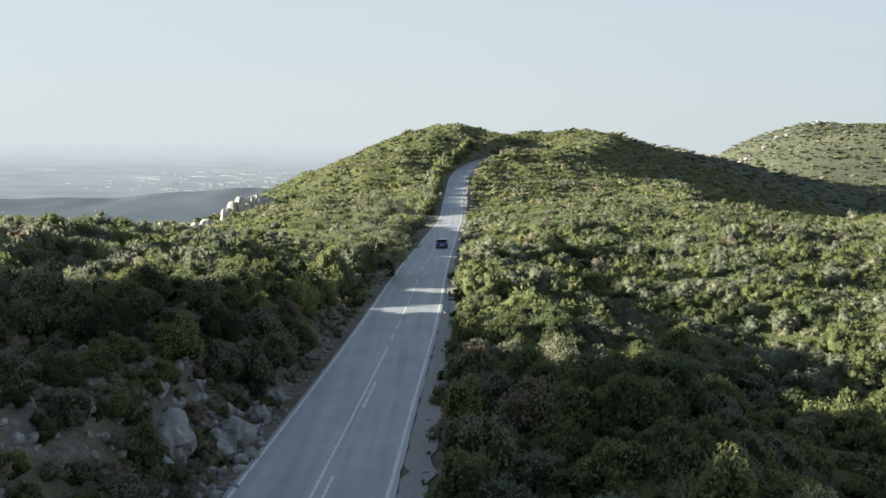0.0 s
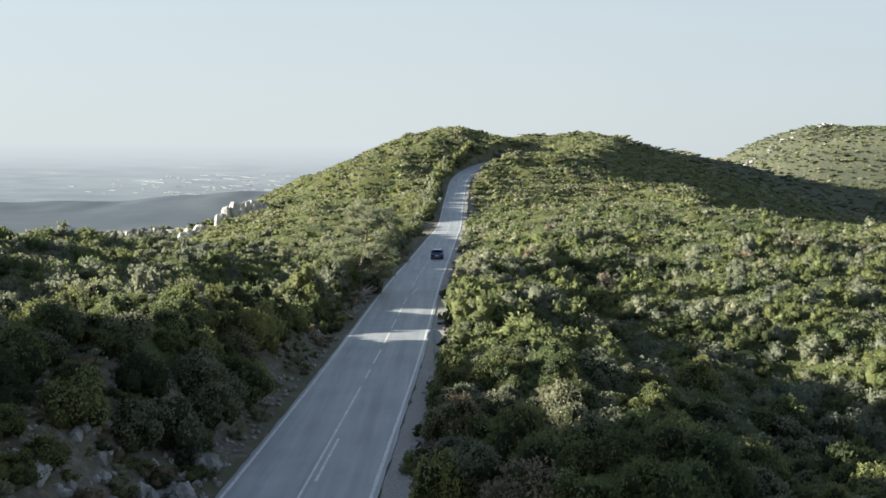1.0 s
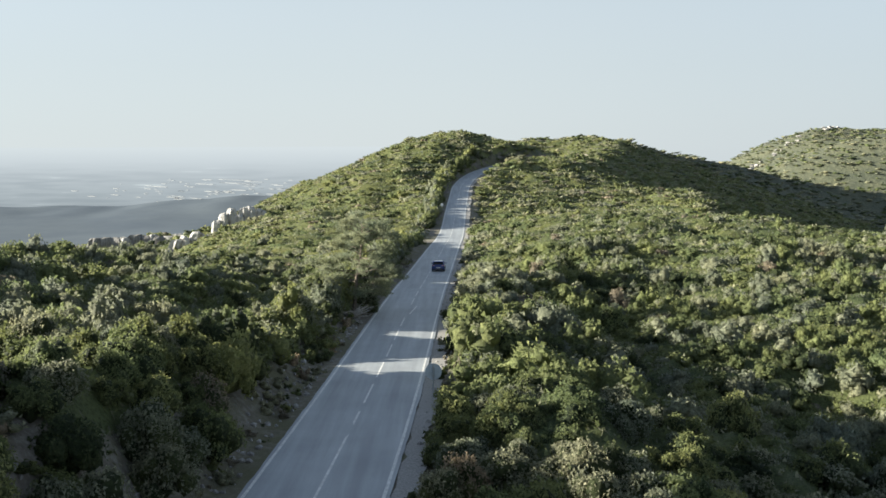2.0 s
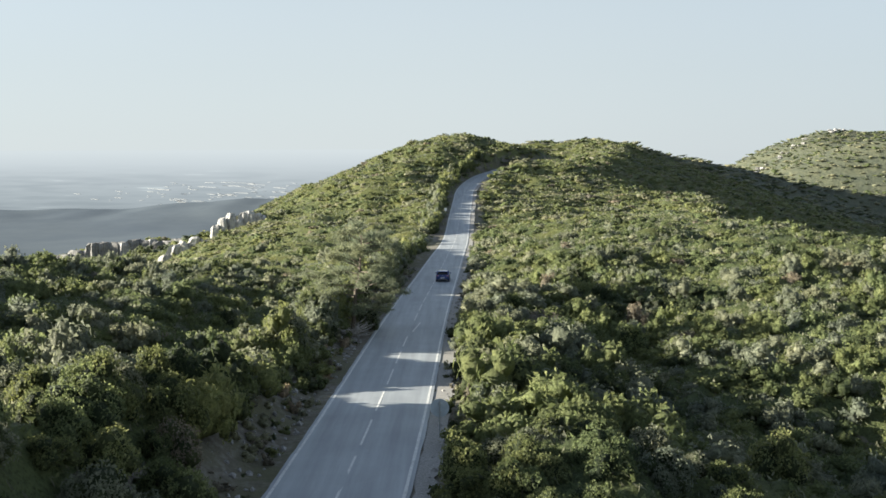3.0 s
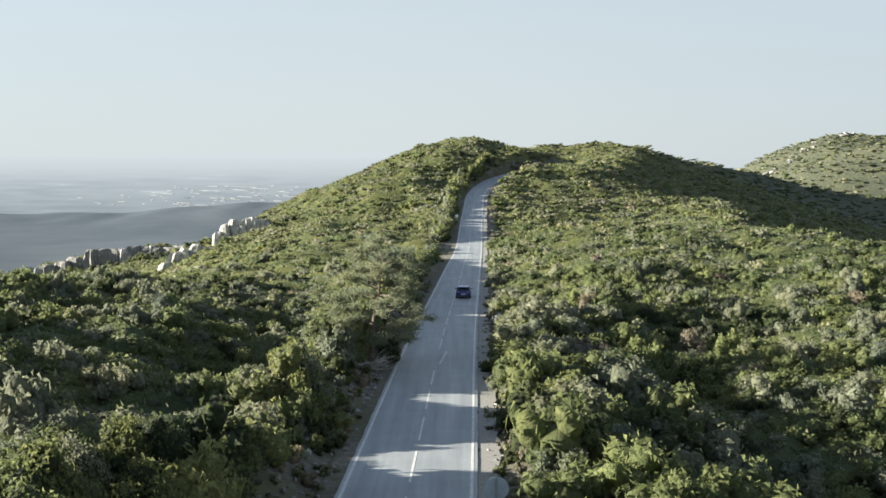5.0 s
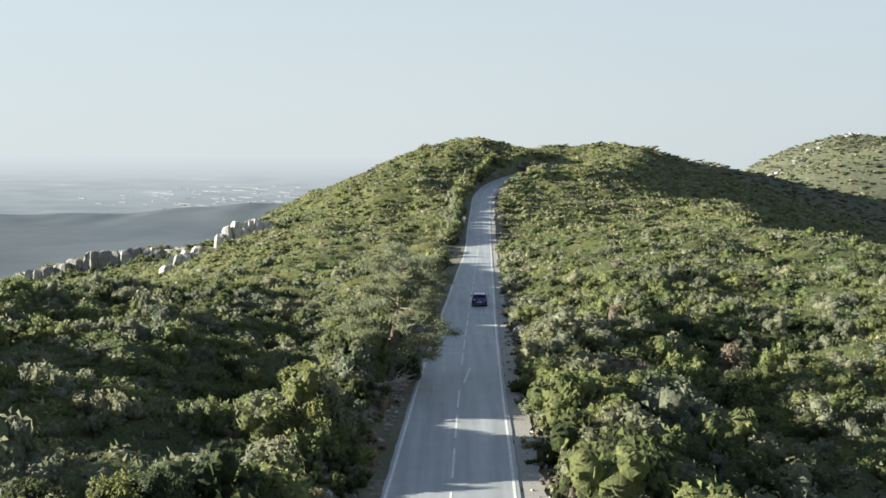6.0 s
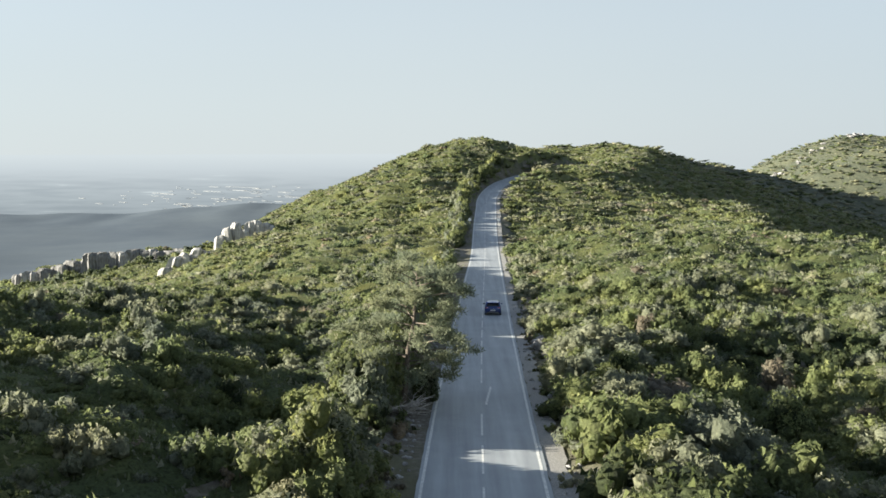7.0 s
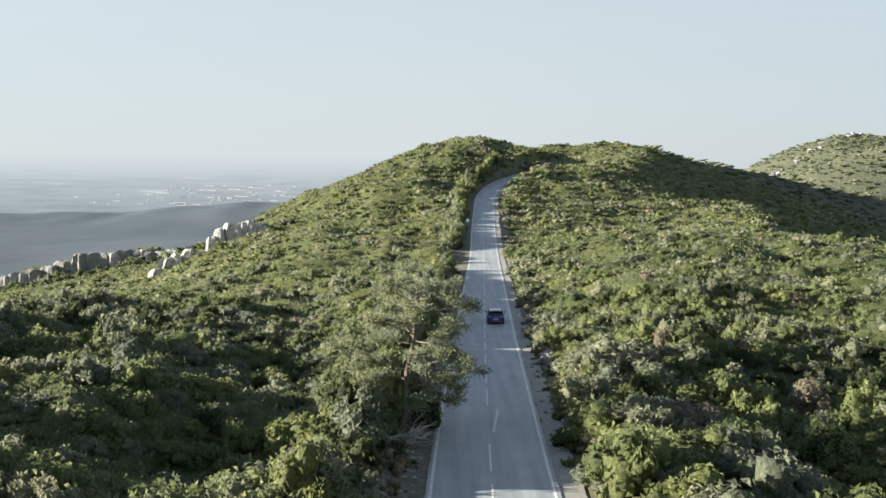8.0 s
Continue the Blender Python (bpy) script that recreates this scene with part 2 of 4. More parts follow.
def waves(x, y, size, seed):
    """Cheap smooth unevenness of about unit height."""
    r = np.random.default_rng(seed)
    v = 0
    for i in range(7):
        a, k, ph = r.uniform(0, math.tau), r.uniform(0.6, 1.7) * math.tau / size, r.uniform(0, math.tau)
        v = v + np.sin(k * (np.cos(a) * x + np.sin(a) * y) + ph)
    return v / 3.0


PLATEAU_Y = [-200, 0, 30, 60, 100, 150, 200, 260, 330, 400, 470, 620, 900, 1150, 1400, 1900]
PLATEAU_Z = [3, 2, 1, 0, -1.5, -2.8, -4, -5, -2.5, 4, 8, 6, -8, -20, -150, -330]


def land(x, y):
    """The ground's height without the road."""
    x, y = np.asarray(x, float), np.asarray(y, float)
    z = np.interp(y, PLATEAU_Y, PLATEAU_Z)
    z = z + 2.6 * smooth(4, 16, -x) * np.where(y < 62, 1, bell(y, 62, 30)) + 4.6 * smooth(14, 50, -x) * bell(y, 100, 38)
    # An unseen rise left of view, added to shade the first stretch.
    z = z + 19 * bell(x, -62, 15) * smooth(-58, -42, -y)
    z = z - 2.5 * smooth(5, 17, x) * np.where(y < 64, 1, bell(y, 64, 27)) + 1.8 * smooth(5, 25, x) * bell(y, 190, 55)
    z = z - 3.4 * bell(x, 25, 6.5) * bell(y, 66, 14) - 1.8 * bell(x, 13, 3) * bell(y, 99, 5)
    u = -x - 50 - 22 * bell(y, 95, 45) + 7 * bell(y, 200, 60)
    z = z - 0.42 * soft(u, 12) + 0.26 * soft(u - 60, 10)
    z = z - 60 * smooth(0, 90, x - 88 + 22 * bell(y, 262, 45)) * smooth(-440, -380, -y)
    z = z + 15.0 * np.where(x < 4, bell(x, 4, 28), bell(x, 4, 36)) * np.where(y < 452, bell(y, 452, 58), bell(y, 452, 95)) + 5.2 * bell(x, -28, 20) * bell(y, 388, 42)
    z = z - 34 * smooth(70, 135, -x) * smooth(395, 520, y) - 2.5 * bell(x, -45, 22) * bell(y, 450, 40)
    # the ridge behind the hill, and the flank that falls away from the sun
    flank = 20.5 - 0.33 * (x - 118) + 0.165 * (y - 600)
    flank = flank - soft(flank - 18.5, 1.5) - 1.2 * soft(y - 606 - 1.1 * np.maximum(x - 118, 0), 8)
    w = smooth(40, 80, x - 0.05 * (y - 400)) * smooth(352, 400, y + 0.18 * (x - 80))
    w = w * smooth(-715, -640, -y)
    z = (z - 50 * smooth(640, 740, y) * smooth(40, 140, x)) * (1 - w) + np.maximum(flank, -45) * w
    z = z + (7.0 * bell(x, 76, 24) + 9.5 * bell(x, 50, 15)) * bell(y, 588, 32)
    z = z + 103 * smooth(140, 390, x) * bell(y, 1010, 120) + 62 * bell(x, 400, 150) * bell(y, 800, 60)
    # the scrub-covered tops of the cliffs
    z = z + (5.0 * bell(x, -66, 6) + 3.0 * bell(x, -84, 5)) * smooth(321, 324.5, y) * smooth(-350, -326, -y)
    z = z + 4.5 * smooth(394, 398, y) * smooth(-430, -402, -y) * smooth(-174, -160, x) * smooth(108, 118, -x)
    z = z - 4.5 * bell(x, -98, 11) * bell(y, 414, 20)
    z = z + 0.75 * waves(x, y, 24, 1) + 1.2 * waves(x, y, 90, 2) * smooth(40, 160, np.hypot(x, y - 60)) * (1 - 0.8 * smooth(50, 90, x) * bell(y, 520, 110))
    return z


def ground(x, y):
    """The ground's height with road bed, verges and banks."""
    shape = np.shape(x)
    off, high = by_road(x, y)
    d = np.abs(off)
    w = smooth(HALF + 0.9, HALF + 6.0, d)
    h = land(np.ravel(x), np.ravel(y))
    z = (high - 0.06) * (1 - w) + h * w
    z = z - 0.10 * bell(d, HALF + 1.4, 0.5) + 0.9 * bell(off, -HALF - 5.0, 1.8) * (np.ravel(y) < 205) * (1 - bell(np.ravel(y), 78, 3.2))
    z = z - 1.6 * bell(np.ravel(y), 78, 2.6) * smooth(HALF + 2.5, HALF + 5, -off) * smooth(-24, -15, off)
    return z.reshape(shape)


def graded(stops):
    """Coordinates with a spacing that changes from stretch to stretch: (from, to, step)."""
    return np.unique(np.round(np.concatenate([np.arange(a, b, s) for a, b, s in stops] + [[stops[-1][1]]]), 3))


# ---- ground, road, verges ----
def make_ground():
    xs = graded([(-1000, -300, 60), (-300, -100, 10), (-100, -24, 2), (-24, 26, 0.6), (26, 110, 2), (110, 300, 8), (300, 1600, 26)])
    ys = graded([(-160, 0, 10), (0, 20, 2), (20, 150, 1.1), (150, 480, 3.2), (480, 1300, 16), (1300, 1900, 60)])
    gx, gy = np.meshgrid(xs, ys)
    gz = ground(gx, gy)
    v = np.stack([gx.ravel(), gy.ravel(), gz.ravel()], 1)
    n = len(xs)
    i = (np.arange(len(ys) - 1)[:, None] * n + np.arange(n - 1)[None, :]).ravel()
    faces = np.stack([i, i + 1, i + n + 1, i + n], 1)
    mid = v[i]
    far = (mid[:, 1] > 255) & (np.abs(by_road(mid[:, 0], mid[:, 1])[0]) > 6) | (mid[:, 0] < -60) | (mid[:, 0] > 105)
    ob = new("ground", mesh_of("ground", v, [(faces[~far], 0), (faces[far], 1)], [SOIL, FAR_GROUND], True))
    return tagged(ob, "stony brown soil with dry grass under dense scrub", "ground", kind="structure")


def strip(name, inner, outer, rise, mat, ragged=0.0, thick=0.0, a=0, b=None):
    """A ribbon along the road between two offsets from its middle."""
    c, s = ROAD[a:b], SIDE[a:b]
    n = len(c)
    w0 = inner + (rng.normal(0, ragged, n) if ragged else 0)
    w1 = outer + (rng.normal(0, ragged, n) if ragged else 0)
    narrow = 0.2 * smooth(-95, -35, -c[:, 1])             # the right lane is a little narrower at first
    w0, w1 = np.where(w0 > 0, w0 - narrow, w0), np.where(w1 > 0, w1 - narrow, w1)
    fr = np.linspace(0, 1, 5)
    cols = []
    for k in fr:
        w = w0 + (w1 - w0) * k
        crown = -0.02 * np.abs(w) / HALF
        cols.append(np.column_stack([c[:, 0] + s[:, 0] * w, c[:, 1] + s[:, 1] * w, c[:, 2] + rise + crown]))
    if thick:
        cols = [cols[0] - (0, 0, thick)] + cols + [cols[-1] - (0, 0, thick)]
    v = np.stack(cols, 1).reshape(-1, 3)
    m = len(cols)
    i = (np.arange(n - 1)[:, None] * m + np.arange(m - 1)[None, :]).ravel()
    return mesh_of(name, v, [(np.stack([i, i + 1, i + m + 1, i + m], 1), 0)], [mat], False)


make_ground()
road = tagged(new("road", strip("road", -HALF - 0.22, HALF + 0.25, 0.02, ASPHALT, 0.02, 0.09)),
              "worn grey asphalt two-lane road over a ridge", "road", kind="structure")
for name, a in (("edge_line", -HALF), ("edge_line", HALF)):
    line = new(name, strip(name, a - 0.07, a + 0.07, 0.027, PAINT, 0.006))
    line.parent = road
    line["label"] = "faded white solid edge line"
for name, a, b, mat, text in (("verge_left", -HALF - 1.1, -HALF - 0.2, SOIL, "brown stony verge beside the asphalt"),
                              ("verge_right", HALF + 0.23, HALF + 1.35, GRAVEL, "pale gravel verge beside the asphalt")):
    tagged(new(name, strip(name, a, b, -0.02, mat, 0.12)), text, "verge", kind="structure")


def dash_mesh(at, length, width=0.11, shift=0.0):
    s = np.linspace(at, at + length, 6)
    cols = []
    for w in (shift - width / 2, shift + width / 2):
        p = [np.interp(s, ARC, ROAD[:, j]) for j in range(3)]
        q = [np.interp(s, ARC, SIDE[:, j]) for j in range(2)]
        cols.append(np.column_stack([p[0] + q[0] * w, p[1] + q[1] * w, p[2] + 0.026]))
    v = np.stack(cols, 1).reshape(-1, 3)
    i = np.arange(5) * 2
    return mesh_of("centre_dash", v, [(np.stack([i, i + 1, i + 3, i + 2], 1), 0)], [OLD_PAINT])


ARC = np.concatenate([[0], np.cumsum(np.linalg.norm(np.diff(ROAD[:, :2], axis=0), axis=1))])


def arc_at(y):
    return float(np.interp(y, ROAD[:, 1], ARC))


# a long line with older stubs beside it, then five-metre dashes with two-metre gaps; one dash has worn away
dashes = [(arc_at(26), 39.0, 0.0), (arc_at(27), 6.5, 0.42), (arc_at(44), 6.0, 0.30)]
dashes += [(arc_at(66.8) + 7 * k, 5.0, 0.0) for k in range(45) if k != 5]
for at, length, shift in dashes:
    d = new("centre_dash", dash_mesh(at, length, shift=shift))
    d.parent = road


# ---- scrub ----
def ico(sub):
    bm = bmesh.new()
    bmesh.ops.create_icosphere(bm, subdivisions=sub, radius=1.0)
    v = np.array([q.co[:] for q in bm.verts])
    f = np.array([[q.index for q in face.verts] for face in bm.faces])
    bm.free()
    return v, f


ICO = {1: ico(1), 2: ico(2)}


def leaf_cloud(seed, leaves, size, lobes, detail):
    """A shrub of unit radius on z = 0: rounded lumps of foliage (vertices, faces) and loose leaf sprays that break their outline."""
    r = np.random.default_rng(seed)
    c = []
    for i in range(lobes):
        a = i * 2.4 + r.uniform(-0.5, 0.5)
        e = math.asin(min(1.0, max(0.03, (i + 0.5) / lobes + r.uniform(-0.2, 0.2))))
        q = r.uniform(0.48, 0.74)
        w = r.uniform(0.24, 0.42)
        c.append((q * math.cos(a) * math.cos(e), q * math.sin(a) * math.cos(e), 0.24 + 0.66 * math.sin(e) * r.uniform(0.75, 1.2), w))
    c.append((0, 0, 0.42, 0.55))
    c = np.array(c)
    iv, jf = ICO[detail]
    lump, lump_f = [], []
    for n, (x, y, z, w) in enumerate(c):
        k = iv * (1 + r.normal(0, 0.17, (len(iv), 1)))
        turn = Euler((r.uniform(0, 6), r.uniform(0, 6), r.uniform(0, 6))).to_matrix()
        k = k @ np.array(turn)
        lump.append(k * w * (0.88, 0.88, 0.82) + (x, y, z))
        lump_f.append(jf + n * len(iv))
    lump, lump_f = np.concatenate(lump), np.concatenate(lump_f)
    lump[:, 2] = np.maximum(lump[:, 2], -0.05)
    pick = r.integers(0, lobes, leaves)
    d = r.normal(size=(leaves, 3))
    d[:, 2] = d[:, 2] * 0.9 + 0.3
    d += 0.5 * c[pick, :3]
    d /= np.linalg.norm(d, axis=1)[:, None]
    p = c[pick, :3] + d * (c[pick, 3] * r.uniform(0.80, 1.22, leaves))[:, None]
    p[:, 2] = np.maximum(p[:, 2], 0.03)
    nrm = d + r.normal(0, 0.75, (leaves, 3))
    nrm /= np.linalg.norm(nrm, axis=1)[:, None]
    t = np.cross(nrm, r.normal(size=(leaves, 3)))
    t /= np.linalg.norm(t, axis=1)[:, None]
    b = np.cross(nrm, t)
    s = size * r.uniform(0.6, 1.4, leaves)[:, None]
    v = np.stack([p - t * s, p + t * s * 0.9 + b * s * 0.35, p + b * s * 1.1 - t * s * 0.2 + nrm * s * 0.15], 1)
    lf = np.arange(leaves * 3).reshape(leaves, 3)
    return v.reshape(-1, 3), lf, lump, lump_f


def shrub_mesh(name, seed, leaves, size, lobes, mat):
    lv, lf, cv, cf = leaf_cloud(seed, leaves, size, lobes, 1)
    # Inner lumps take the dark leaf colour: shade inside the shrub, painted in.
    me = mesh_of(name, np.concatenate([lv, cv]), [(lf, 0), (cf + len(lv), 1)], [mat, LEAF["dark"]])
    me.polygons.foreach_set("use_smooth", np.concatenate([np.zeros(len(lf), bool), np.ones(len(cf), bool)]))
    return me


def scatter_stuff(name, species, places, seeds, leaves, size, lobes, label):
    """Many shrubs joined into one mesh: places holds x, y, z, radius, height, turn."""
    if not len(places):
        return
    protos = [leaf_cloud(q, leaves, size, lobes, 1) for q in seeds]
    vs, l_all, c_all, base = [], [], [], 0
    for i, proto in enumerate(protos):
        sel = places[i::len(protos)]
        lv, lf, cv, cf = proto
        v = np.concatenate([lv, cv])
        ca, sa = np.cos(sel[:, 5])[:, None], np.sin(sel[:, 5])[:, None]
        x = sel[:, 0:1] + sel[:, 3:4] * (ca * v[None, :, 0] - sa * v[None, :, 1])
        y = sel[:, 1:2] + sel[:, 3:4] * (sa * v[None, :, 0] + ca * v[None, :, 1])
        z = sel[:, 2:3] + sel[:, 4:5] * v[None, :, 2]
        vs.append(np.stack([x, y, z], 2).reshape(-1, 3))
        start = base + np.arange(len(sel))[:, None, None] * len(v)
        l_all.append((start + lf[None]).reshape(-1, 3))
        c_all.append((start + len(lv) + cf[None]).reshape(-1, 3))
        base += len(sel) * len(v)
    l_all, c_all = np.concatenate(l_all), np.concatenate(c_all)
    # Many-lobed shrubs get dark inner lumps, the shade within put into colour.
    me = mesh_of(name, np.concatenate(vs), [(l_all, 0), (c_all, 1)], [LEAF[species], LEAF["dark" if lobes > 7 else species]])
    me.polygons.foreach_set("use_smooth", np.concatenate([np.zeros(len(l_all), bool), np.ones(len(c_all), bool)]))
    tagged(new(name, me), label, "scrub", kind="stuff")


SPECIES = ["olive", "bright", "grey", "dark", "dry"]
LABELS = {
    "olive": "olive-green rounded evergreen shrub in dense scrub",
    "bright": "yellow-green leafy shrub catching low sunlight",
    "grey": "grey-green twiggy shrub with pale leaf tips",
    "dark": "dark green dense shrub in the scrub",
    "dry": "half-dry brownish pink shrub among green ones",
}


def spread(x0, x1, y0, y1, gap, seed):
    """Jittered places on a grid, each with its species."""
    r = np.random.default_rng(seed)
    gx, gy = np.meshgrid(np.arange(x0, x1, gap), np.arange(y0, y1, gap * 0.9))
    gx = gx + (np.arange(gx.shape[0]) % 2)[:, None] * gap / 2
    x = gx.ravel() + r.normal(0, gap * 0.27, gx.size)
    y = gy.ravel() + r.normal(0, gap * 0.27, gx.size)
    patch = waves(x, y, 38, 11) + 0.7 * waves(x, y, 13, 12) + r.normal(0, 0.9, len(x))
    kind = np.select([patch < -1.3, patch < -0.25, patch < 0.6, patch < 1.3], [3, 2, 0, 1], 0)
    kind = np.where(r.random(len(x)) < 0.02, 4, kind)
    kind = np.where((r.random(len(x)) < 0.10), 2, kind)
    return x, y, kind, r


def verge_clear(x, y, radius):
    """Offset from the road, whether a shrub may stand there, and its size there: some gaps let the low sun through onto the road."""
    off, _ = by_road(x, y)
    need = np.where(off < 0, HALF + 1.5 + 0.5 * np.sin(y * 0.21), HALF + 1.05 + 0.45 * np.sin(y * 0.17 + 1))
    low = np.zeros(len(x), bool)
    for mid, half in ((77.8, 2.3), (90.5, 0.8), (131.0, 0.6), (220.0, 6.0), (242.0, 10.0)):
        low |= (off < -3) & (off > -15) & (np.abs(y - mid - math.tan(SUN_AHEAD) * np.abs(off)) < half + 0.9)
    return off, np.abs(off) - radius * 0.7 > need, np.where(low, radius * 0.5, radius)


# the scrub along the first stretch of the road: shrubs that can be picked apart
x, y, kind, r = spread(-24, 24, 22, 66, 2.05, 3)
rad = r.uniform(0.8, 1.55, len(x))
off, ok, rad = verge_clear(x, y, rad)
stony = (off < -5) & (y < 41 + 0.3 * (off + 5))          # the stony bank keeps small plants only
rad = np.where(stony, rad * 0.62, rad)
ok &= ~(stony & (r.random(len(x)) < 0.12))
near_all = np.stack([x, y, rad, kind, off], 1)[ok]
order = np.argsort(np.abs(near_all[:, 4]))[:300]
near = near_all[order]
rest = np.delete(near_all, order, 0)
NEAR_MESH = {k: [shrub_mesh("foliage", 40 + 7 * i + q, 2300, 0.052, 16, LEAF[k]) for q in range(3)] for i, k in enumerate(SPECIES)}


def stem_mesh(seed):
    bm = bmesh.new()
    r = random.Random(seed)
    for i in range(5):
        a, e = r.uniform(0, math.tau), r.uniform(0.3, 0.6)
        tube(bm, [(0, 0, -0.1), (0.2 * math.cos(a), 0.2 * math.sin(a), 0.3), (e * math.cos(a), e * math.sin(a), 0.7)], [0.035, 0.025, 0.01], 5)
    me = bpy.data.meshes.new("stems")
    bm.to_mesh(me)
    bm.free()
    me.materials.append(BARK)
    return me


STEMS = [stem_mesh(i) for i in range(3)]
for i, (px, py, pr, pk, po) in enumerate(near):
    k = SPECIES[int(pk)]
    bush = thing("shrub", (px, py, float(ground(np.array([px]), np.array([py]))[0]) - 0.05), LABELS[k], "shrub", "scrub beside the road", random.uniform(0, 360))
    h = pr * random.uniform(0.95, 1.45)
    bush.scale = (pr, pr, h)
    f = new("foliage", NEAR_MESH[k][i % 3])
    f.parent = bush
    st = new("stems", STEMS[i % 3])
    st.parent = bush


def field(name, pts, leaves, size, lobes, tall, seed):
    r = np.random.default_rng(seed)
    z = ground(pts[:, 0], pts[:, 1])
    hgt = pts[:, 2] * r.uniform(*tall, len(pts)) * np.clip(1.0 + 0.30 * waves(pts[:, 0], pts[:, 1], 17, 61), 0.55, 1.6)
    table = np.column_stack([pts[:, 0], pts[:, 1], z - 0.1, pts[:, 2], hgt, r.uniform(0, math.tau, len(pts))])
    for i, k in enumerate(SPECIES):
        scatter_stuff(name, k, table[pts[:, 3] == i], [seed * 31 + i * 5 + q for q in range(4)], leaves, size, lobes, LABELS[k].replace("shrub", "shrubs", 1))


field("scrub", rest, 800, 0.075, 9, (0.95, 1.4), 21)

# small plants at the foot of the scrub, beside the verges
r = np.random.default_rng(15)
k = r.integers(95, 250, 700)
w = np.where(r.random(700) < 0.55, -1, 1) * (HALF + 1.1 + np.abs(r.normal(0, 1.3, 700)))
low = np.column_stack([ROAD[k, 0] + SIDE[k, 0] * w + r.normal(0, 0.5, 700), ROAD[k, 1] + SIDE[k, 1] * w + r.normal(0, 0.5, 700), r.uniform(0.22, 0.6, 700),
                       r.choice([0, 2, 2, 3, 4], 700)])
field("low_plants", low[np.abs(by_road(low[:, 0], low[:, 1])[0]) > HALF + 0.9], 36, 0.16, 3, (0.6, 1.1), 27)

# the plateau on both sides up to the dip
x, y, kind, r = spread(-62, 92, 66, 150, 2.05, 5)
rad = r.uniform(0.85, 1.65, len(x))
rad = rad * np.where((by_road(x, y)[0] > 3) & (by_road(x, y)[0] < 17) & (y < 125), 1.42, 1.0)
off, ok, rad = verge_clear(x, y, rad)
ok &= np.abs(x) < 8 + 0.54 * y
field("scrub", np.stack([x, y, rad, kind], 1)[ok], 270, 0.095, 6, (0.7, 1.12), 22)
x, y, kind, r = spread(-52, 52, 22, 66, 2.1, 6)
rad = r.uniform(0.85, 1.6, len(x))
ok = (np.abs(x) > 24) & (np.abs(x) < 8 + 0.56 * y)
field("scrub", np.stack([x, y, rad, kind], 1)[ok], 330, 0.095, 6, (0.9, 1.4), 23)
x, y, kind, r = spread(-100, 125, 150, 262, 2.7, 7)
rad = r.uniform(1.1, 2.1, len(x))
off, ok, rad = verge_clear(x, y, rad)
ok &= np.abs(x) < 20 + 0.5 * y
field("scrub", np.stack([x, y, rad, kind], 1)[ok], 120, 0.14, 4, (0.48, 0.8), 24)

# taller shrubs in a row along the far road, with a gap where the sun comes through
r = np.random.default_rng(33)
row = []
for k in range(len(ROAD)):
    if 62 < ROAD[k, 1] < 400 and not (213 < ROAD[k, 1] < 228 or 231 < ROAD[k, 1] < 254) and all(abs(ROAD[k, 1] - q) > e for q, e in ((77.8, 3.9), (90.5, 2.0), (131, 1.0))):
        far = ROAD[k, 1] > 258
        w = -(HALF + 3.0 + r.uniform(0, 3.0 if far else 1.5))
        row.append((ROAD[k, 0] + SIDE[k, 0] * w, ROAD[k, 1] + SIDE[k, 1] * w, r.uniform(1.2, 1.8) * (r.uniform(1.0, 1.6) if far else 1.0), r.choice([0, 0, 3, 2, 1])))
field("scrub", np.array(row), 230, 0.10, 6, (1.1, 1.45), 28)
r = np.random.default_rng(34)
n = 460
low = np.column_stack([r.uniform(-22, -8.2, n), r.uniform(23, 46, n), r.uniform(0.35, 0.85, n), r.choice([2, 2, 0, 3, 4], n)])
field("low_plants", low, 110, 0.12, 4, (0.7, 1.1), 29)
n = 300
low = np.column_stack([r.uniform(-26, -6.8, n), r.uniform(72, 95, n), r.uniform(0.35, 0.75, n), r.choice([0, 2, 1, 3, 4], n)])
field("low_plants", low, 70, 0.14, 4, (0.7, 1.1), 30)
# coarse shrubs over the unseen rise on the left
n = 260
low = np.column_stack([r.uniform(-90, -38, n), r.uniform(10, 56, n), r.uniform(1.2, 2.2, n), r.choice([0, 1, 2, 3], n)])
field("scrub", low, 60, 0.16, 3, (0.8, 1.2), 31)

# the hill, the spur and the left flank
x, y, kind, r = spread(-190, 260, 258, 560, 3.5, 8)
rad = r.uniform(1.5, 2.8, len(x))
off, ok, rad = verge_clear(x, y, rad)
ok &= (x > -0.46 * y) & (x < 0.5 * y)
field("hill_scrub", np.stack([x, y, rad, kind], 1)[ok], 46, 0.19, 3, (0.34, 0.52), 25)
x, y, kind, r = spread(-40, 640, 560, 1080, 7.2, 9)
rad = r.uniform(2.2, 5.0, len(x))
kind = r.choice([0, 2, 2, 0, 3], len(x))
field("far_scrub", np.stack([x, y, rad, kind], 1)[(x < 0.56 * y) & (x > -0.05 * y)], 12, 0.3, 2, (0.2, 0.36), 26)


